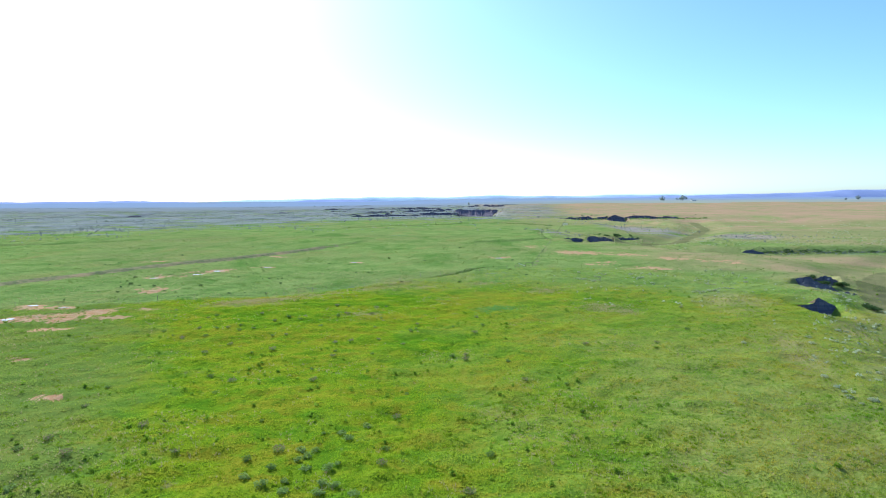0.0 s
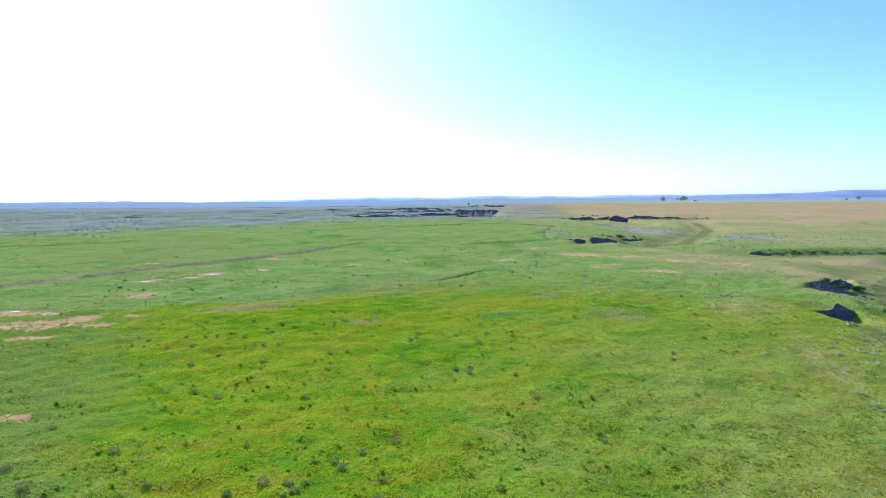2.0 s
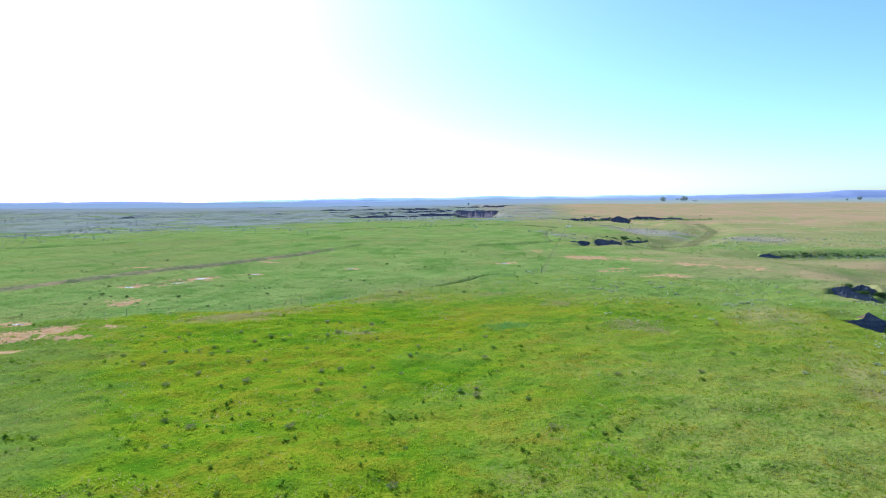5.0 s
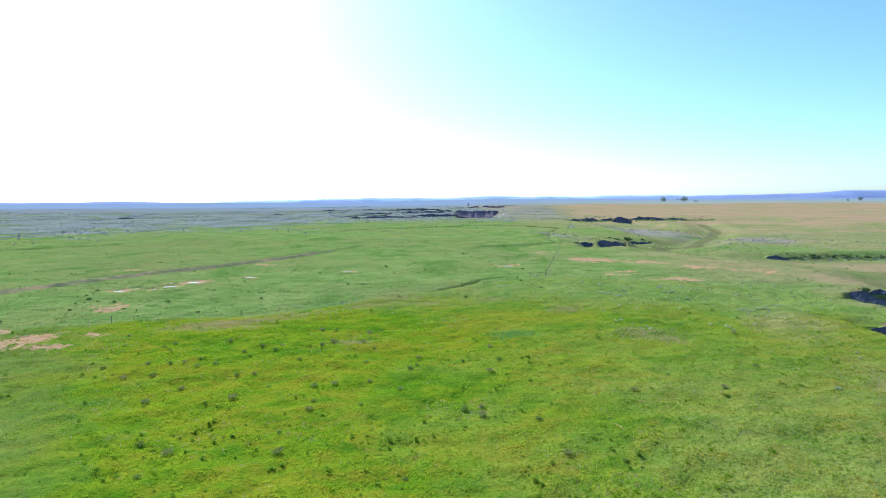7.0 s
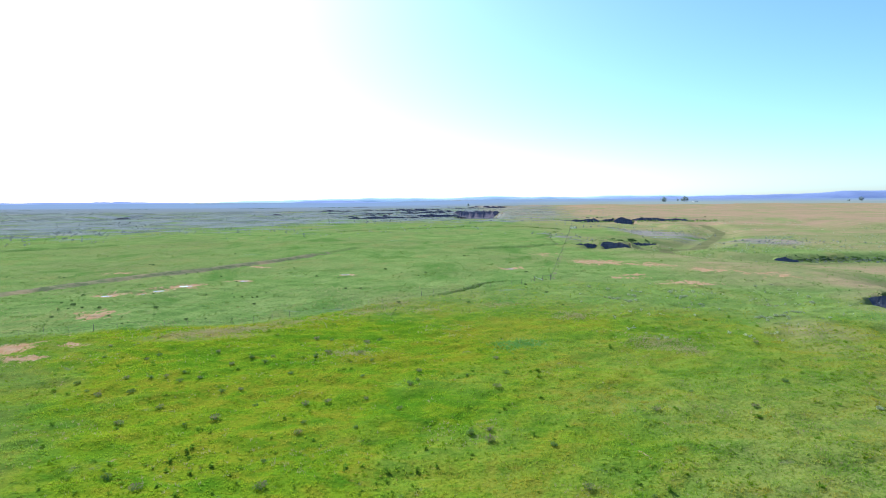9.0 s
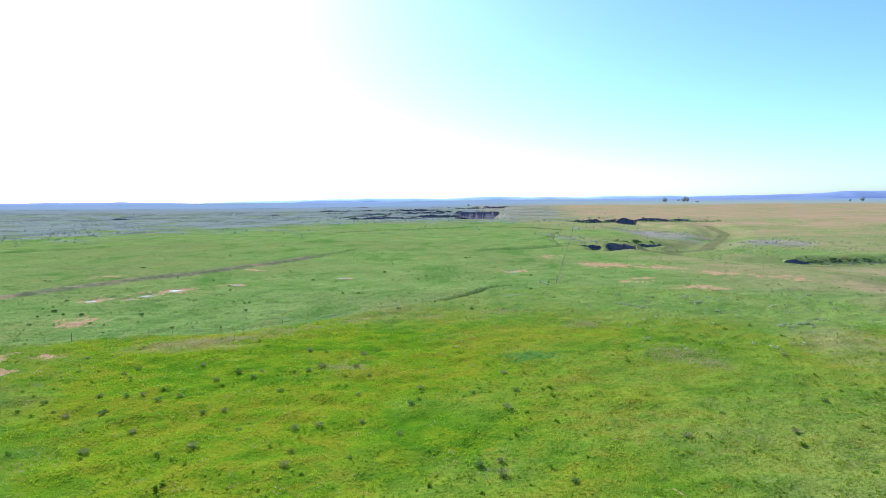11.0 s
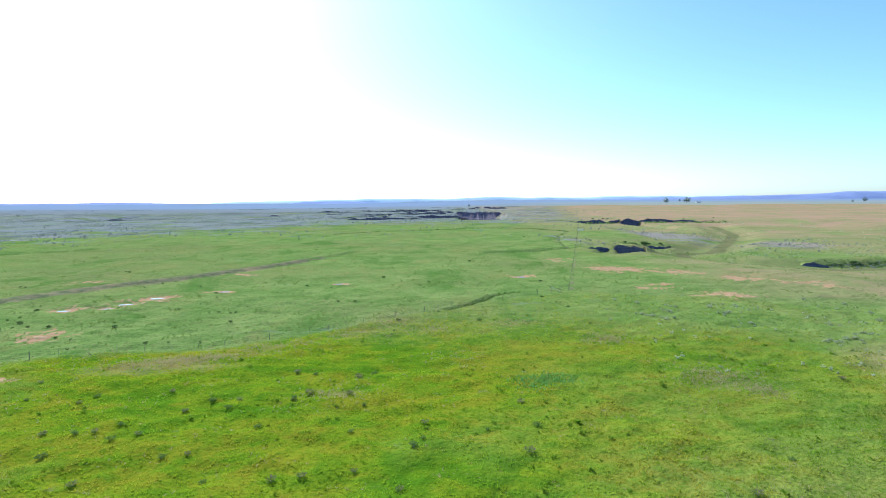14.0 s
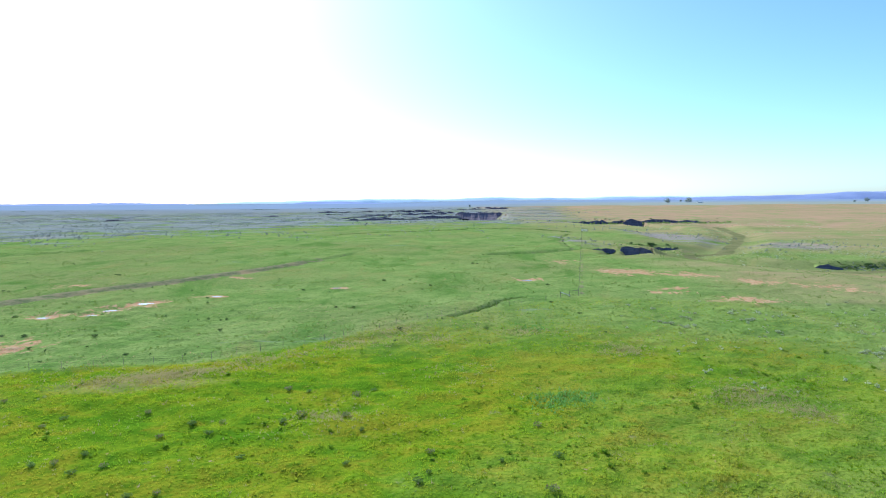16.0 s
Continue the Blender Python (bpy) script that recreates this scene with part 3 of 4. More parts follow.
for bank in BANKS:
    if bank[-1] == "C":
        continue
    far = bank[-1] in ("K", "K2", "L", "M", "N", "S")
    cut_bank(bank, CLIFF if far else BROKEN if bank[-1] in ("D", "D2") else EARTH, "eroded brown clay cliff of a far gully" if far else "earth bank cut by the creek, coloured dark blue for shade")


def slump_block(x, y, size, turn, seed):
    """An angular lump of clay fallen from a bank."""
    r = np.random.default_rng(seed)
    bm = bmesh.new()
    bmesh.ops.create_icosphere(bm, subdivisions=2, radius=0.5)
    cuts = r.normal(0, 1, (7, 3))
    for v in bm.verts:
        p = np.array(v.co)
        for c in cuts:
            c = c / np.linalg.norm(c)
            over = p @ c - 0.33
            if over > 0:
                p = p - c * over
        v.co = Vector(p * (1.3, 0.9, 0.8))
    me = bpy.data.meshes.new("clay_block")
    bm.to_mesh(me)
    bm.free()
    me.materials.append(PALE_CLAY)
    ob = new("clay_block", me)
    ob.matrix_world = pose(x, y, ground_z(x, y) + 0.12 * size, 8, -6, turn) @ Matrix.Scale(size, 4)
    return tagged(ob, "pale grey clay block slumped below the cut bank", "clay block", "slumped clay blocks")


for k, (bx, by, size) in enumerate([(95.5, 141.8, 1.5), (96.6, 141.2, 1.1), (98.4, 139.8, 1.3), (101.2, 149.6, 1.5), (102.6, 150.4, 1.1), (103.6, 149.2, 1.4)]):
    slump_block(bx, by, 0.8 * size, 41 * k, 200 + k)


# ---- water ----
def puddle(x, y, a, b, turn, material, label):
    bm = bmesh.new()
    ring = []
    for k in range(44):
        w = k / 44 * math.tau
        r = 0.15 + 1.0 * float(octaves(np.array([math.cos(w) * 2.6 + x]), np.array([math.sin(w) * 2.6 + y]), 3)[0])
        ring.append(bm.verts.new((a * r * math.cos(w), b * r * math.sin(w), 0)))
    bm.faces.new(ring)
    me = bpy.data.meshes.new("water")
    bm.to_mesh(me)
    bm.free()
    me.materials.append(material)
    ob = new("water", me)
    ob.matrix_world = pose(x, y, PUDDLE_Z + 0.05, 0, 0, turn)
    return tagged(ob, label, "puddle", "puddles in the pasture", "structure")


MUD_WATER = Nodes("muddy_water")
MUD_WATER.bump(MUD_WATER.noise(1.2, 3), 0.04, 0.1)
MUD_WATER.surface((0.30, 0.24, 0.20), 0.08, 0.6)
for row in PUDDLES:
    puddle(*row[:5], MUD_WATER.mat, "shallow muddy puddle in bare reddish clay")


# ---- grass and scrub ----
rng = np.random.default_rng(5)


def tufts(x, y, size, blades, width, lean, material, name, label, category="grass"):
    """Clumps of bent blades, one triangle pair a blade."""
    n = len(x)
    z = height(x, y)
    X, Y, Z, S = [np.repeat(a, blades) for a in (x, y, z, size)]
    m = n * blades
    way = rng.uniform(0, math.tau, m)
    off = S * rng.uniform(0.0, 0.55, m)
    tall = S * rng.uniform(0.55, 1.1, m)
    out = tall * rng.uniform(0.2, 1.0, m) * lean
    half = S * width * rng.uniform(0.6, 1.3, m)
    cx, sx = np.cos(way), np.sin(way)
    bx, by = X + cx * off, Y + sx * off
    side = way + rng.uniform(0.8, 2.3, m)
    wx, wy = np.cos(side) * half, np.sin(side) * half
    v = np.empty((m, 3, 3), np.float32)
    v[:, 0] = np.stack([bx - wx, by - wy, Z - 0.03], 1)
    v[:, 1] = np.stack([bx + wx, by + wy, Z - 0.03], 1)
    v[:, 2] = np.stack([bx + cx * out, by + sx * out, Z + tall], 1)
    faces = np.arange(m * 3).reshape(-1, 3)
    ob = new(name, mesh_from(name, v.reshape(-1, 3), faces, material))
    return tagged(ob, label, category, kind="stuff")


def scatter(n, y0, y1, spread_x, power=1.0):
    y = y0 + (y1 - y0) * rng.uniform(0, 1, n) ** power
    x = rng.uniform(-1, 1, n) * (y * spread_x + 12) - 2
    return x, y


def kept(x, y, chance):
    k = rng.uniform(0, 1, len(x)) < chance
    return x[k], y[k]


# the lush field near the flight
x, y = scatter(330000, 34, 172, 0.85, 1.3)
near_x, near_y = rng.uniform(-42, 42, 50000), rng.uniform(-25, 36, 50000)
x, y = np.concatenate([x, near_x]), np.concatenate([y, near_y])
zs = zones(x, y)
x, y = kept(x, y, zs["field"] * (0.35 + 0.65 * ease(octaves(x / 5, y / 5, 81), 0.35, 0.6)) * (1 - zs["bare"]) )
tufts(x, y, rng.uniform(0.09, 0.20, len(x)) * (0.5 + 0.6 * octaves(x / 1.5, y / 1.2, 85, 2)) * (1 + 0.0018 * y), 4, 0.30, 0.7, GRASS, "field_grass", "bright yellow-green ungrazed prairie grass")
# blue-green sedge in two damp hollows
x, y = np.concatenate([10 + rng.normal(0, 2.2, 420), 12 + rng.normal(0, 1.8, 160)]), np.concatenate([112 + rng.normal(0, 1.6, 420), 147 + rng.normal(0, 1.8, 160)])
tufts(x, y, rng.uniform(0.2, 0.35, len(x)), 4, 0.2, 0.9, TEAL, "damp_sedge", "blue-green sedge in a damp hollow")
# pale seed heads over it
x, y = scatter(70000, 36, 172, 0.85, 1.2)
seedy = np.maximum(ease(octaves(x / 13, y / 8, 87), 0.54, 0.70) * 0.5, ease(octaves(x / 3.2, y / 2.2, 88, 2), 0.68, 0.8) * 0.4)
seedy = np.maximum(seedy, spots(x, y, [(-39, 121, 9, 3, 10, 1), (-25, 126, 8, 3, 30, 0.9), (-12, 138, 9, 3, 40, 0.9), (2, 150, 9, 3, 40, 0.7), (33, 111, 6, 3, 0, 1), (37, 117, 5, 2, 0, 0.8), (25, 136, 5, 3, 20, 0.7), (-15, 106, 4, 2, 0, 0.8), (10, 143, 6, 3, 30, 0.6)]))
for sx, sy, sa_, sb_, turn, count in ((-39, 121, 8, 2.2, 15, 1500), (-29, 128, 7, 3, 35, 600), (-18, 138, 5, 3, 42, 380), (-11, 146, 5, 3, 42, 380), (31.5, 112, 4.5, 4, 0, 650), (34, 107, 3, 3, 0, 300),
                                      (23, 132, 4, 3, 20, 420), (-4, 140, 4, 3, 0, 260), (11, 144, 4, 3, 0, 260), (-15, 107, 3, 1.6, 0, 200)):
    c_, s_ = math.cos(radians(turn)), math.sin(radians(turn))
    p, q = rng.normal(0, 0.55, count) * sa_, rng.normal(0, 0.55, count) * sb_
    x, y = np.concatenate([x, sx + p * c_ - q * s_]), np.concatenate([y, sy + p * s_ + q * c_])
    seedy = np.concatenate([seedy, np.ones(count)])
x, y = kept(x, y, seedy * (1 - zones(x, y)["bare"]))
tufts(x, y, rng.uniform(0.16, 0.32, len(x)), 8, 0.06, 0.8, SEED, "seeding_grass", "dry purplish-tan seed heads above the grass")
# the grazed pasture beyond the fence and the slopes of the valley
x, y = scatter(110000, 60, 330, 0.85, 1.0)
zs = zones(x, y)
x, y = kept(x, y, (1 - zs["field"]) * np.clip(1 - 1.6 * zs["bare"], 0, 1) * (1 - 0.8 * zs["bed"]) * (1 - zs["track"]) * (1 - 0.8 * zs["dry"]) * (0.25 + 0.75 * ease(octaves(x / 9, y / 9, 91), 0.4, 0.6)))
tufts(x, y, rng.uniform(0.10, 0.22, len(x)) * (0.5 + 1.0 * ease(octaves(x / 2.2, y / 2.2, 86, 2), 0.35, 0.75)) * (1 + 0.0012 * y), 4, 0.26, 1.5, PASTURE, "pasture_grass", "short grazed green pasture grass")


def domes(x, y, size, material, name, label, category, k=9):
    """Low ragged mounds of leaf facets for scrub too small to tell apart."""
    n = len(x)
    z = height(x, y)
    a = rng.uniform(0, math.tau, (n, k))
    r = size[:, None] * rng.uniform(0.1, 0.6, (n, k))
    h = size[:, None] * rng.uniform(0.1, 0.62, (n, k))
    cx, cy, cz = x[:, None] + np.cos(a) * r, y[:, None] + np.sin(a) * r, z[:, None] + h
    d = rng.normal(0, 1, (n, k, 3, 3)) * size[:, None, None, None] * 0.26
    v = np.stack([cx, cy, cz], -1)[:, :, None, :] + d
    v[..., 2] = np.maximum(v[..., 2], z[:, None, None] - 0.05)
    ob = new(name, mesh_from(name, v.reshape(-1, 3), np.arange(n * k * 3).reshape(-1, 3), material))
    return tagged(ob, label, category, kind="stuff")


x, y = scatter(2600, 34, 170, 0.85, 1.3)
x, y = kept(x, y, zones(x, y)["field"] * ease(octaves(x / 9, y / 9, 83), 0.38, 0.62))
domes(x, y, 0.20 + 0.26 * rng.uniform(0, 1, len(x)) ** 2.5, CLUMP, "leafy_clumps", "darker green leafy weed clumps in grass", "weeds", 22)
x, y = scatter(5000, 34, 175, 0.85, 1.3)
x, y = kept(x, y, zones(x, y)["field"] * ease(octaves(x / 6, y / 4.5, 84), 0.48, 0.66))
tufts(x, y, rng.uniform(0.12, 0.26, len(x)), 10, 0.10, 1.3, TAN, "dry_tufts", "soft tan and ochre tufts in green grass")
# rank tussocks that stand above the sward
x, y = scatter(50000, 34, 178, 0.85, 1.2)
x, y = kept(x, y, zones(x, y)["field"] * ease(octaves(x / 7, y / 6, 89), 0.36, 0.62) * ease(octaves(x / 1.6, y / 1.6, 90, 2), 0.40, 0.66))
tufts(x, y, rng.uniform(0.10, 0.18, len(x)) + 0.10 * rng.uniform(0, 1, len(x)) ** 3, 14, 0.15, 1.2, TUSSOCK, "grass_tussocks", "rank yellow-green tussocks above the sward")
x, y = rng.uniform(-520, -120, 3600), rng.uniform(380, 760, 3600)
x, y = kept(x, y, ease(octaves(x / 46, y / 20, 106), 0.54, 0.70) * ease(y - 0.45 * x, 560, 640) * 0.8)
domes(x, y, rng.uniform(0.3, 0.9, len(x)), SHRUB, "brush_streaks", "dark low brush in streaks over grey flats", "brush", 8)
domes(rng.uniform(150, 240, 220), 270 + rng.normal(0, 1.5, 220), rng.uniform(0.3, 0.9, 220), SHRUB, "lip_brush", "dark green brush along the creek slope", "brush", 14)
domes(rng.uniform(146, 240, 260), 268 + rng.normal(0, 2.2, 260), rng.uniform(0.3, 0.8, 260), FLAT_SAGE, "lip_sage", "grey sagebrush along the creek slope", "sagebrush", 14)
rx = 42 - 76 * rng.uniform(0, 1, 420) ** 1.2
domes(178 + rx, 272 + rng.uniform(-9, 3, 420), rng.uniform(0.25, 0.6, 420), WEED, "bank_scrub", "low green scrub on the creek slope", "scrub", 12)
gx_ = np.concatenate([rng.uniform(118, 290, 240), rng.uniform(66, 118, 90)])
gy_ = np.concatenate([627 + rng.normal(0, 4, 240), 330 - 0.5 * np.abs(gx_[240:] - 100) + rng.normal(-3, 5, 90)])
domes(gx_, gy_, np.concatenate([rng.uniform(0.6, 1.9, 240), rng.uniform(0.3, 0.9, 90)]), BUSH, "gully_weeds", "green weeds along the foot of the cut banks", "weeds", 14)
x, y = rng.uniform(38, 100, 9000), rng.uniform(50, 150, 9000)
rim = inside(x, y, VALLEY)
x, y = kept(x, y, ease(rim, -3, 2) * (1 - ease(rim, 7, 13)) * ease(octaves(x / 5, y / 5, 107), 0.46, 0.64) * 0.3)
domes(x, y, rng.uniform(0.2, 0.6, len(x)), SAGE, "rim_sage", "pale grey sagebrush along the valley rim", "sagebrush", 14)
x, y = rng.uniform(30, 84, 1600), rng.uniform(112, 160, 1600)
x, y = kept(x, y, ease(octaves(x / 6, y / 6, 108), 0.54, 0.68) * 0.35)
domes(x, y, rng.uniform(0.2, 0.5, len(x)), SAGE, "paddock_sage", "small pale sagebrush scattered in green grass", "sagebrush", 14)
ditch_t = rng.uniform(0, 1, 90)
domes(np.interp(ditch_t, [0, 0.33, 0.66, 1], [p[0] for p in DITCH]) + rng.normal(0, 0.5, 90), np.interp(ditch_t, [0, 0.33, 0.66, 1], [p[1] for p in DITCH]) + rng.normal(0, 0.5, 90),
      rng.uniform(0.2, 0.7, 90), WEED, "ditch_weeds", "green weeds along the narrow ditch", "weeds", 12)
for line, count, size in ((SHALLOWS[0], 400, 0.95), (SHALLOWS[1], 240, 0.8), (SHALLOWS[2], 900, 1.3), (SHALLOWS[3], 60, 0.45)):
    walkway = np.array(along(line, 1.0))
    pick = walkway[rng.integers(len(walkway), size=count)] + rng.normal(0, 0.7, (count, 2))
    domes(pick[:, 0], pick[:, 1], rng.uniform(0.6, 1.3, count) * size, WEED, "draw_brush", "dark green brush along a shallow draw", "brush", 12)
x, y = scatter(80000, 130, 1300, 0.82, 1.0)
zs = zones(x, y)
x, y = kept(x, y, np.clip(zs["sage_haze"] * 1.2, 0, 1) * ease(octaves(x / 60, y / 25, 95), 0.42, 0.62) * 0.6 * (1 - ease(y, 900, 1300) * 0.6))
domes(x, y, rng.uniform(0.35, 0.9, len(x)) * (1 + y / 1500), FLAT_SAGE, "sagebrush_scrub", "grey-green sagebrush scattered over the flats", "sagebrush")
for n_, mat, name, label in ((5200, SAGE, "valley_sage", "grey sagebrush on the valley terrace"), (2600, BUSH, "valley_weeds", "dull green weeds on the valley terrace")):
    x, y = rng.uniform(95, 430, n_), rng.uniform(255, 640, n_)
    x, y = kept(x, y, ease(inside(x, y, VALLEY), 4, 20) * ease(octaves(x / 26, y / 34, 103), 0.40, 0.62) * (1 - zones(x, y)["bed"]))
    domes(x, y, rng.uniform(0.3, 0.85, len(x)), mat, name, label, "sagebrush" if mat is SAGE else "weeds")
belt = rng.uniform(0, 1, 1500)
belt = belt[rng.uniform(0, 1, 1500) < ease(octaves(belt * 22, belt * 0, 105), 0.46, 0.62)]
domes(np.interp(belt, [0, 0.3, 0.7, 1], [-1500, -1031, -587, -230]) + rng.normal(0, 4, len(belt)), np.interp(belt, [0, 0.3, 0.7, 1], [1290, 1322, 1415, 1500]) + rng.normal(0, 9, len(belt)),
      rng.uniform(0.8, 2.6, len(belt)), SHRUB, "far_thicket", "thin dark line of brush far across the flats", "brush")
x, y = scatter(1500, 110, 380, 0.82, 1.0)
zs = zones(x, y)
x, y = kept(x, y, (1 - zs["field"]) * ease(octaves(x / 30, y / 16, 97), 0.5, 0.7) * 0.55)
domes(x, y, rng.uniform(0.16, 0.42, len(x)) * (1 + y / 700), SHRUB, "low_weeds", "small dark green weeds in the pasture", "weeds")


# ---- shrubs ----
def leaf_cloud(seed, lobes, leaves, leaf, flat=0.75):
    r = np.random.default_rng(seed)
    bm = bmesh.new()
    cores = [(0, 0, 0.42, 0.42)]
    for k in range(lobes):
        a = k / lobes * math.tau + r.uniform(-0.4, 0.4)
        d = r.uniform(0.28, 0.5)
        cores.append((math.cos(a) * d, math.sin(a) * d, r.uniform(0.2, 0.48), r.uniform(0.2, 0.34)))
    for _ in range(leaves):
        cx, cy, cz, cr = cores[r.integers(len(cores))]
        v = r.normal(0, 1, 3)
        v = v / np.linalg.norm(v) * cr * r.uniform(0.7, 1.08)
        p = Vector((cx + v[0], cy + v[1], max(0.03, cz + v[2] * flat)))
        q = Matrix.Rotation(r.uniform(0, math.tau), 3, Vector(r.normal(0, 1, 3)).normalized())
        s = leaf * r.uniform(0.6, 1.3)
        bm.faces.new([bm.verts.new(p + q @ Vector(c)) for c in ((-s, -0.5 * s, 0), (s * 0.4, -0.6 * s, 0.2 * s), (1.3 * s, 0.1 * s, 0), (0.2 * s, 0.6 * s, 0.25 * s))])
    return bm


def stems(seed, count, tall, thick):
    r = np.random.default_rng(seed)
    bm = bmesh.new()
    for k in range(count):
        a, out = k / count * math.tau + r.uniform(-0.3, 0.3), r.uniform(0.15, 0.45)
        foot, tip = Vector((0.05 * math.cos(a), 0.05 * math.sin(a), -0.1)), Vector((out * math.cos(a), out * math.sin(a), tall * r.uniform(0.7, 1.0)))
        bmesh.ops.create_cone(bm, segments=5, radius1=thick, radius2=thick * 0.3, depth=(tip - foot).length,
                              matrix=Matrix.Translation((foot + tip) / 2) @ (tip - foot).to_track_quat("Z", "Y").to_matrix().to_4x4())
    return bm


def plume_cloud(seed, count):
    """Upright feathery stalks over the top of a bush."""
    r = np.random.default_rng(seed)
    bm = bmesh.new()
    for _ in range(count):
        a, d = r.uniform(0, math.tau), 0.6 * math.sqrt(r.uniform(0, 1))
        foot = Vector((math.cos(a) * d, math.sin(a) * d, r.uniform(0.3, 0.55)))
        tip = foot + Vector((math.cos(a) * 0.15, math.sin(a) * 0.15, r.uniform(0.12, 0.32)))
        side = Vector((-math.sin(a + r.uniform(-1, 1)), math.cos(a), 0)) * r.uniform(0.02, 0.045)
        mid = (foot + tip) / 2
        bm.faces.new([bm.verts.new(p) for p in (foot, mid + side, tip, mid - side)])
    return bm


def shrub(name, seed, material, label, group, leaves=240, leaf=0.075, plumes=0):
    base = new(name)
    part("stem", stems(seed, 6, 0.5, 0.025), TWIG, base)
    part("foliage", leaf_cloud(seed + 1, 5, leaves, leaf), material, base)
    if plumes:
        tagged(part("seed_heads", plume_cloud(seed + 2, plumes), PLUME, base), "pinkish-grey feathery seed heads", kind="stuff")
    return tagged(base, label, "shrub", group)


def plant(models, places, sizes, seed):
    r = random.Random(seed)
    for k, (px, py) in enumerate(places):
        s = r.uniform(*sizes)
        m = pose(px, py, ground_z(px, py) - 0.03 * s, 0, 0, r.uniform(0, 360)) @ Matrix.Diagonal((s * r.uniform(0.9, 1.2), s * r.uniform(0.9, 1.2), s * r.uniform(0.75, 1.0), 1))
        if k < len(models):
            models[k].matrix_world = m
        else:
            src = models[k % len(models)]
            keep = src.scale.copy()
            src.scale = (1, 1, 1)
            copy_thing(src, m)
            src.scale = keep


SAGE_PLACES = [(45, 63), (44, 59), (46, 60), (47, 58), (46, 68), (56, 96), (56, 87), (54, 83), (64, 92), (66, 93), (86, 121), (54, 70), (44, 61), (57, 98), (44, 83), (99.5, 142.3), (100.5, 143.4), (98.2, 143.8), (101.5, 141.5)]
# the two clusters in the paddock and those strewn round them
SAGE_PLACES += [(38.2, 161.4), (35.5, 150.7), (36.1, 149.4), (36.6, 148.2), (40.9, 154.3), (41.7, 153), (40.1, 146.9), (37.8, 147), (43.4, 156.9), (34.9, 166.1), (51.5, 170.4), (51.9, 158.1), (50.3, 151), (51.9, 151.4), (48.6, 140.2), (51.8, 142.2), (28.1, 145.7), (82, 169.4), (76.5, 144.7), (80.2, 151.8), (67.1, 135.7), (57.8, 128.9), (58.9, 129.2), (61.3, 131.3), (62.5, 131.3), (62.9, 130.4), (66.7, 135.7), (76.2, 166.3), (81.7, 161.5), (65.8, 141.8)]
sage_rng = random.Random(21)
SAGE_PLACES += [(px + sage_rng.uniform(-1.3, 1.3), py + sage_rng.uniform(-1.6, 1.6)) for px, py in SAGE_PLACES if 30 < px < 70 and 126 < py < 160]
plant([shrub("sagebrush", s, SAGE, "pale grey-green sagebrush rooted in prairie grass", "sagebrush on the prairie") for s in (11, 23, 37)], SAGE_PLACES, (0.4, 0.85), 3)
FIELD_PLACES = [(-42.6, 107), (-43.2, 104.7), (-28.6, 105.3), (-25.6, 105.5), (-25.8, 102.6), (-30.3, 102.2), (-38.4, 96.3), (-36.6, 96.6), (-34.1, 95), (-32.1, 96.1), (-43.7, 91.6), (-41.8, 90.7), (-38.5, 91.6), (-32.7, 86.9), (-27.6, 91.3), (-25.4, 91.6), (-21, 97.6), (-16.7, 87.2), (-27.7, 81.6), (-25, 82.8), (-15.5, 81.4), (-34.7, 82.3), (-49.6, 105.5), (-52.4, 111.9), (-46.5, 94.2), (-41.3, 96.1), (-35.1, 98.4), (-34.5, 108.4), (-22.3, 87.1), (-21.5, 115.2)]
FIELD_PLACES += [(-18.9, 114.5), (-13.3, 113.8), (-11.6, 115.8), (-13.4, 107), (-11.3, 103.6), (-4.5, 98.5), (-11.6, 96.4), (-10.1, 88.3), (1.7, 97), (5, 91.4), (6.7, 97.9), (3.1, 79.4), (1.2, 78.8), (-6.1, 85.1), (-10.1, 80.3), (-18.1, 107.5), (-19.5, 105.6), (6.1, 104.9), (-4.6, 94.5), (-14.3, 87.5), (-5.4, 92.7), (46.2, 110.8), (27.2, 89.5), (21, 83.6), (39.5, 92.1), (40.4, 117.3), (56.6, 123.5), (31.8, 84.4), (-29.2, 70.6), (-25.8, 68.6)]
FIELD_PLACES += [(-26.1, 64), (-38.1, 59.6), (-39.4, 66), (-29, 53.9), (-18, 55.3), (-23.2, 48), (-16.6, 46.9), (-14.4, 48.5), (-37.4, 48.7), (-35.9, 50.6), (-14.1, 45.2), (-32, 47.1), (-4.2, 63.6), (3, 76.9), (-5.1, 49.1), (-5.1, 45.6), (4, 47.7), (1.9, 41.1), (8.6, 75.5), (9.9, 67.7), (14.5, 66.6), (-4.8, 56.8), (-11.3, 52.3), (-15.4, 78.6), (-17, 73), (-15.9, 68.6)]
plant([shrub("weed_bush", s, WEED, "dull green leafy bush in bright grass", "bushes in the lush field", 200, 0.08) for s in (51, 63)], FIELD_PLACES[::2], (0.4, 0.75), 5)
plant([shrub("plumed_bush", s, WEED, "green bush with feathery pinkish-grey seed heads", "bushes in the lush field", 150, 0.08, 90) for s in (77, 83)], FIELD_PLACES[1::2], (0.45, 0.8), 8)
NEAR_PLACES = [(-15.8, 43.7), (-14, 42.4), (-12.4, 43), (-12.1, 41.4), (-32.8, 41.8), (-7.5, 54.6), (-9.6, 52.4), (-8.7, 50.9), (-12.4, 48.4), (-11.2, 48.5), (-11.6, 47.3), (-12.2, 46.4), (-11.2, 44.9), (-9.4, 45), (-8.8, 45.8), (-9.4, 42.5), (-9.4, 41.1), (-8.4, 42.3), (-6.7, 40.9)]
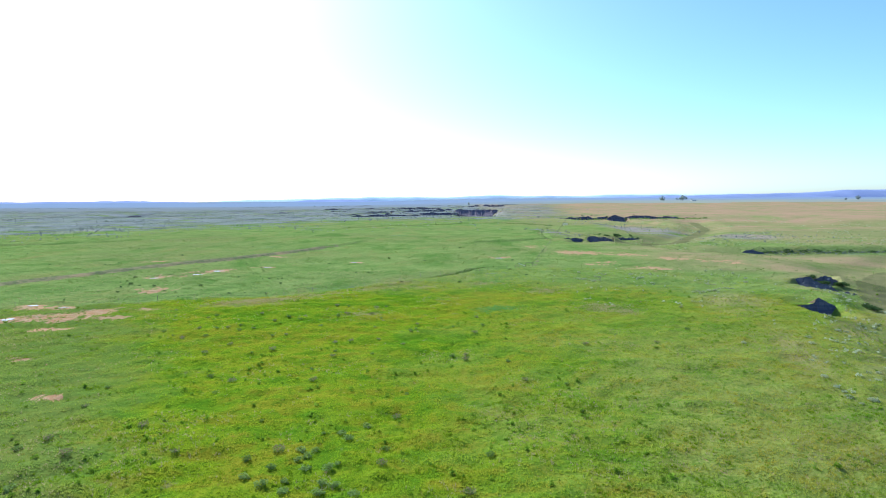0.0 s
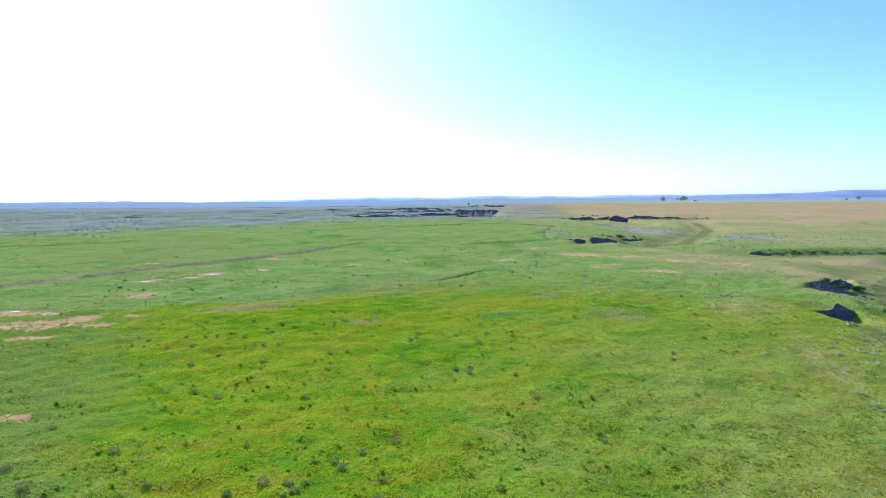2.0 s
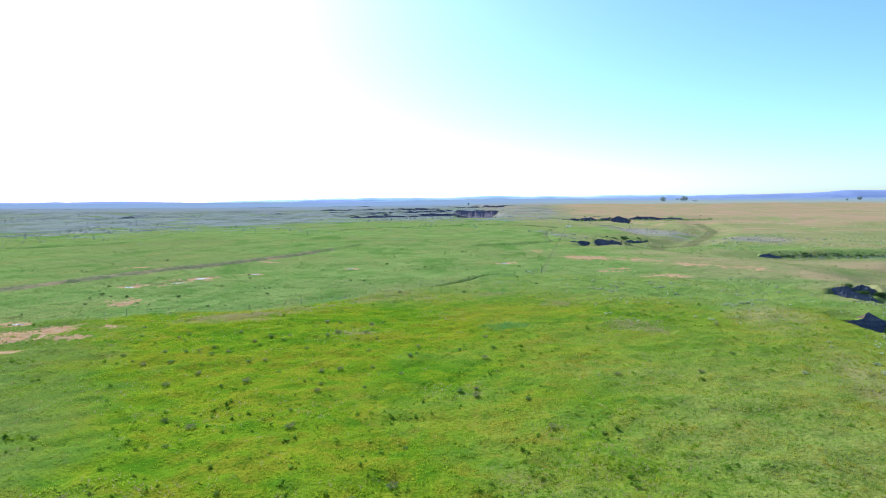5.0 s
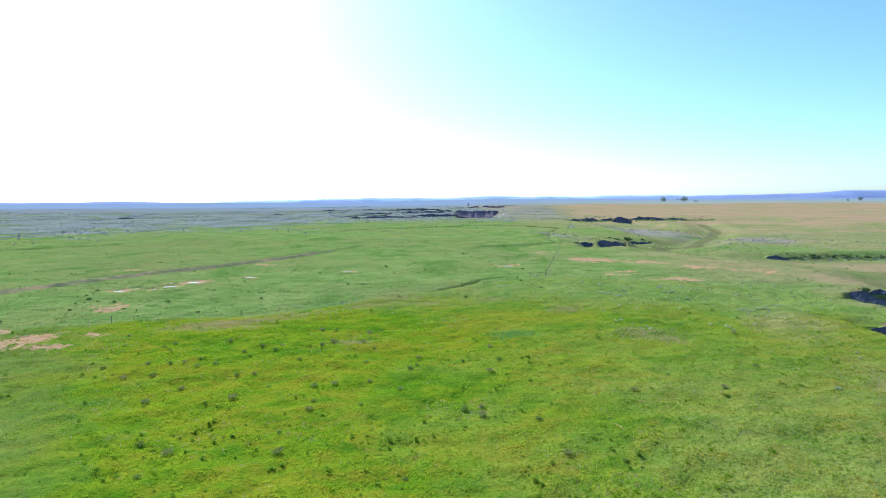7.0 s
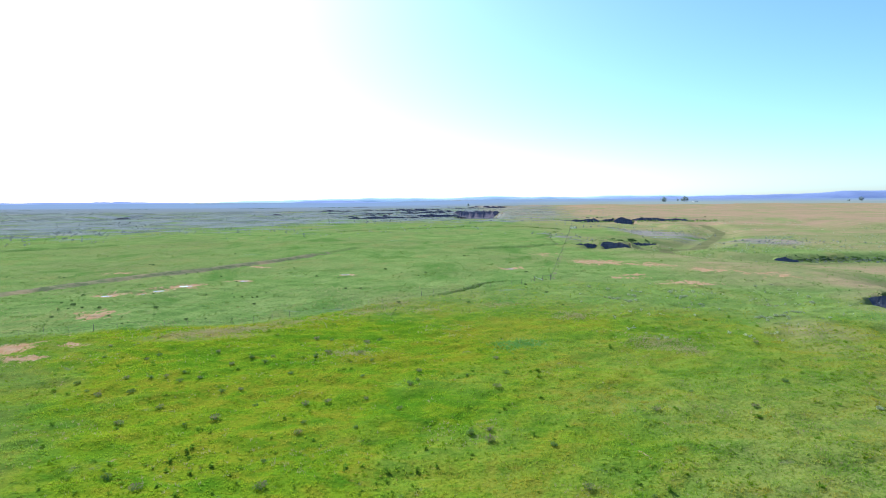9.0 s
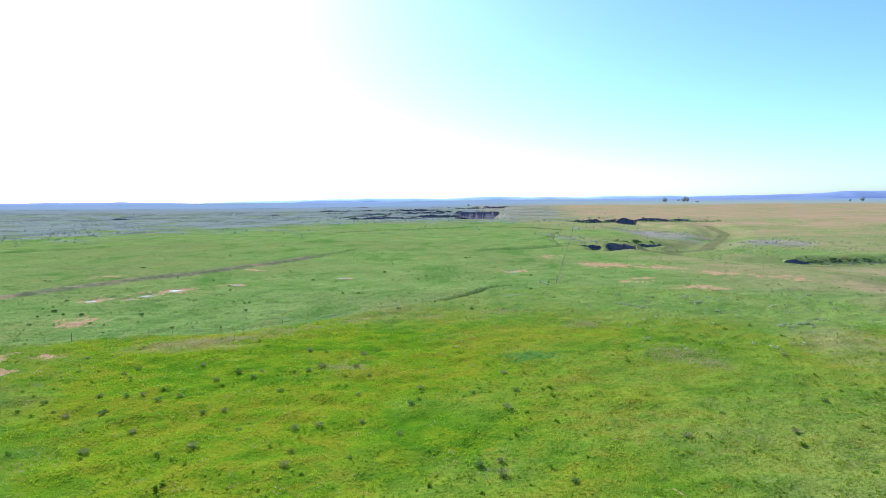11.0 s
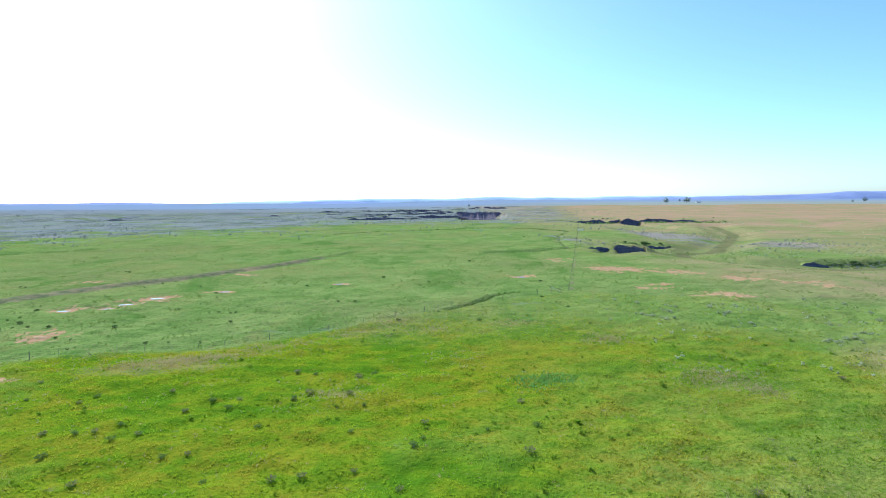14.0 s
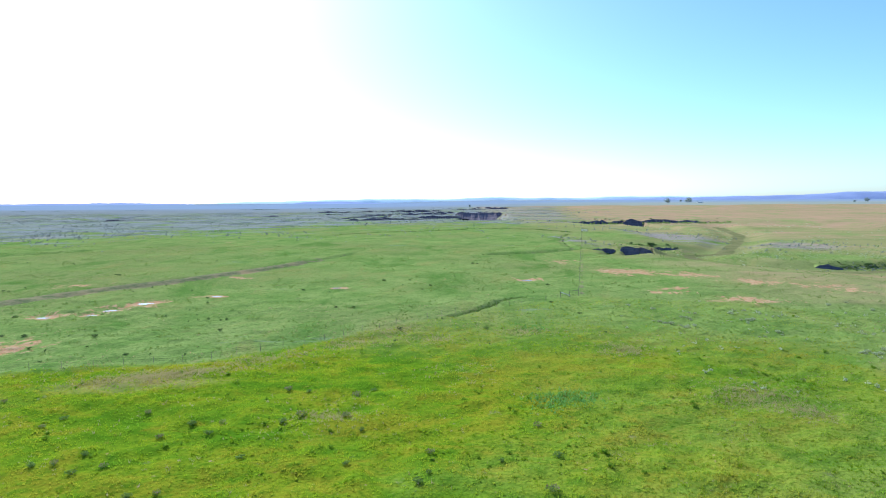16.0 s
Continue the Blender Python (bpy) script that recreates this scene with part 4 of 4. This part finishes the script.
plant([shrub("snowberry_bush", s, BUSH, "blue-green snowberry bush in the field", "blue-green bushes in the field", 220, 0.08) for s in (91, 95)], NEAR_PLACES, (0.5, 0.9), 6)
PASTURE_PLACES = [(-113.8, 193.2), (-111.5, 191.8), (-83.6, 148.2), (-83, 150.5), (-79.6, 145.8), (-77.9, 141.6), (-75.5, 142.1), (-78.9, 140), (-76.5, 134.3), (-72, 142.4), (-84.8, 157.7), (-69.9, 160.5), (-60.3, 142.1), (-56.7, 178.9), (-54.3, 173.1), (-47.7, 157.1), (-45.1, 156.4), (-44.2, 156.9), (-41.9, 147.7), (-49.2, 131.1), (-65.7, 134.6), (-102.1, 222.7), (-100, 220.8), (-188.8, 294), (-208.8, 433.2), (-112.2, 198.6), (-13.6, 198.5), (-6.3, 195.8), (-21.8, 167.3), (-25.4, 167.1), (-10.7, 146.1), (-3.4, 154.4), (4.2, 146.1), (19.8, 169.9), (23.5, 194.2), (23, 158.1), (-31, 188.7), (-38.1, 192), (-8.2, 190), (-19.5, 207.5), (14.8, 261.3), (8.9, 247.5), (7.2, 247.6)]
plant([shrub("dark_bush", s, SHRUB, "small dark green bush in grazed pasture", "dark bushes in the pasture") for s in (101, 113)], PASTURE_PLACES, (0.4, 0.85), 7)
rb = random.Random(12)
BANK_PLACES = [(150 + 75 * rb.random(), 269 + rb.uniform(-2.5, 2.5)) for _ in range(12)]
BANK_PLACES += [(99 + 6 * rb.random(), 147 + 8 * rb.random()) for _ in range(9)] + [(86 + 5 * rb.random(), 116 + 5 * rb.random()) for _ in range(5)]
BANK_PLACES += [(92 + 26 * rb.random(), 326 + 18 * rb.random()) for _ in range(14)] + [(150 + 140 * rb.random(), 628 + 30 * rb.random()) for _ in range(24)]
plant([shrub("bank_shrub", s, SHRUB, "dense dark green shrub along the creek bank", "shrubs along the creek banks", 260, 0.09) for s in (131, 147, 151)], BANK_PLACES, (1.0, 2.2), 9)


# ---- fences ----
def bar(a, b, r1, r2, seg=6):
    bm = bmesh.new()
    a, b = Vector(a), Vector(b)
    bmesh.ops.create_cone(bm, cap_ends=True, segments=seg, radius1=r1, radius2=r2, depth=(b - a).length,
                          matrix=Matrix.Translation((a + b) / 2) @ (b - a).to_track_quat("Z", "Y").to_matrix().to_4x4())
    return bm


def fence(line, step, label):
    base = new("fence")
    spots_ = [(px, py, ground_z(px, py)) for px, py in along(line, step)]
    r = random.Random(len(spots_))
    for k, (px, py, pz) in enumerate(spots_):
        big = k % 9 == 0
        t = 0.055 if big else 0.028
        lean = (r.uniform(-0.06, 0.06), r.uniform(-0.06, 0.06))
        part("post", bar((px, py, pz - 0.4), (px + lean[0], py + lean[1], pz + (1.15 if big else 1.0) + r.uniform(-0.08, 0.08)), t, t * 0.9), POST, base)
    for h in (0.35, 0.65, 0.93):
        bm = bmesh.new()
        rows = [[bm.verts.new((px + dx, py, pz + h + dz)) for dx, dz in ((-0.006, 0), (0.006, 0.004), (0.0, -0.008))] for px, py, pz in spots_]
        for p, q in zip(rows, rows[1:]):
            for i in range(3):
                bm.faces.new((p[i], p[(i + 1) % 3], q[(i + 1) % 3], q[i]))
        part("wire", bm, WIRE, base, "thin strand of barbed wire")
    return tagged(base, label, "fence", "pasture fences")


fence(FENCE[1:6], 3.6, "weathered wooden post and wire pasture fence")
fence(FENCE[5:], 5.0, "long straight wire fence crossing the pasture")
brace = new("corner_brace")
for bx, by in ((28, 180), (25.6, 178.6), (23.2, 177.2), (28.6, 182.6)):
    part("post", bar((bx, by, ground_z(bx, by) - 0.4), (bx, by, ground_z(bx, by) + 1.4), 0.06, 0.055, 8), POST, brace)
gz = ground_z(26, 179)
part("rail", bar((28, 180, gz + 1.25), (25.6, 178.6, gz + 1.25), 0.04, 0.04), POST, brace)
part("diagonal", bar((25.6, 178.6, gz + 0.25), (23.2, 177.2, gz + 1.3), 0.055, 0.055), WHITE, brace, "pale diagonal brace pole")
tagged(brace, "wooden corner brace of the pasture fence", "fence brace")


def gate(x, y, turn):
    base = new("gate")
    wide, tall = 4.2, 1.3
    for px in (-wide / 2, wide / 2):
        part("upright", bar((px, 0, 0.15), (px, 0, tall + 0.1), 0.05, 0.05), WHITE, base)
    for k in range(5):
        part("rail", bar((-wide / 2, 0, 0.25 + k * 0.27), (wide / 2, 0, 0.25 + k * 0.27), 0.075, 0.075), WHITE, base)
    for px in (-wide / 2 - 0.3, wide / 2 + 0.3):
        part("post", bar((px, 0, -0.4), (px, 0, 1.7), 0.11, 0.10, 8), POST, base, "weathered wooden gate post")
    base.matrix_world = pose(x, y, ground_z(x, y), 0, 0, turn)
    return tagged(base, "white tubular metal gate at the fence end", "gate")


gate(92, 434, 10)


# ---- far trees and house ----
def tree(x, y, tall, spread_, seed):
    r = np.random.default_rng(seed)
    base = new("tree")
    trunk = bmesh.new()
    bits = [((0, 0, -0.5), (0.1, 0, tall * 0.35), tall * 0.035, tall * 0.026)]
    tips = []
    for k in range(7):
        a = k / 7 * math.tau + r.uniform(-0.3, 0.3)
        tip = (math.cos(a) * spread_ * r.uniform(0.35, 0.7), math.sin(a) * spread_ * r.uniform(0.35, 0.7), tall * r.uniform(0.22, 0.66))
        tips.append(tip)
        bits.append(((0.1, 0, tall * 0.3), tip, tall * 0.018, tall * 0.006))
    tips.append((0, 0, tall * 0.78))
    bits.append(((0.1, 0, tall * 0.34), tips[-1], tall * 0.02, tall * 0.006))
    for a, b, r1, r2 in bits:
        a, b = Vector(a), Vector(b)
        bmesh.ops.create_cone(trunk, segments=7, radius1=r1, radius2=r2, depth=(b - a).length, matrix=Matrix.Translation((a + b) / 2) @ (b - a).to_track_quat("Z", "Y").to_matrix().to_4x4())
    part("trunk", trunk, TWIG, base, "brown forked trunk with limbs")
    n = 2600
    c = np.array(tips)[r.integers(len(tips), size=n)]
    v = r.normal(0, 1, (n, 3))
    v = v / np.linalg.norm(v, axis=1)[:, None] * (spread_ * 0.5) * r.uniform(0.3, 1.05, n)[:, None] * [1, 1, 0.75]
    p = (c + v)[:, None, :] + r.normal(0, 1, (n, 3, 3)) * tall * 0.022
    me = mesh_from("crown", p.reshape(-1, 3), np.arange(n * 3).reshape(-1, 3), TREE_LEAF)
    crown = new("crown", me)
    crown.parent = base
    base.location = (x, y, ground_z(x, y))
    return tagged(base, "broad cottonwood tree on the plain, leaves paled for haze", "tree", "far trees on the plain")


for tx, ty, th, ts, sd in ((800, 1935, 22, 12, 1), (744, 1965, 19, 11, 2), (1488, 2076, 17, 9, 3), (1398, 2010, 9, 5, 4), (1010, 2500, 11, 5, 5), (1060, 2520, 12, 5, 6), (70, 1560, 8, 3, 7)):
    tree(tx, ty, th, ts, sd)


def house(x, y, turn):
    base = new("house")
    bm = bmesh.new()
    bmesh.ops.create_cube(bm, size=1, matrix=Matrix.Translation((0, 0, 1.5)) @ Matrix.Diagonal((16, 8, 3.0, 1)))
    part("wall", bm, WHITE, base)
    bm = bmesh.new()
    prof = [(-4.6, 2.9), (0, 5.0), (4.6, 2.9), (4.6, 3.1), (0, 5.25), (-4.6, 3.1)]
    ends = [[bm.verts.new((sx, py, pz)) for py, pz in prof] for sx in (-8.5, 8.5)]
    bm.faces.new(ends[0])
    bm.faces.new(ends[1][::-1])
    for i in range(6):
        bm.faces.new((ends[0][i], ends[1][i], ends[1][(i + 1) % 6], ends[0][(i + 1) % 6]))
    part("roof", bm, ROOF, base, "pale grey metal roof")
    for wx in (-5.5, -2.0, 4.5):
        bm = bmesh.new()
        bmesh.ops.create_cube(bm, size=1, matrix=Matrix.Translation((wx, -4.01, 1.7)) @ Matrix.Diagonal((1.4, 0.06, 1.1, 1)))
        win = part("window", bm, WHITE, base, "white window frame")
        bm = bmesh.new()
        bmesh.ops.create_cube(bm, size=1, matrix=Matrix.Translation((wx, -4.05, 1.7)) @ Matrix.Diagonal((1.15, 0.04, 0.85, 1)))
        part("pane", bm, DARK, win, "dark window pane")
    bm = bmesh.new()
    bmesh.ops.create_cube(bm, size=1, matrix=Matrix.Translation((1.2, -4.01, 1.05)) @ Matrix.Diagonal((1.0, 0.06, 2.0, 1)))
    door = part("door", bm, POST, base, "brown wooden door")
    part("door_handle", bar((1.55, -4.1, 1.0), (1.55, -4.1, 1.12), 0.02, 0.02), STEEL, door)
    base.matrix_world = pose(x, y, ground_z(x, y), 0, 0, turn)
    return tagged(base, "small white farmhouse beside trees far off", "house")


house(836, 1930, 8)
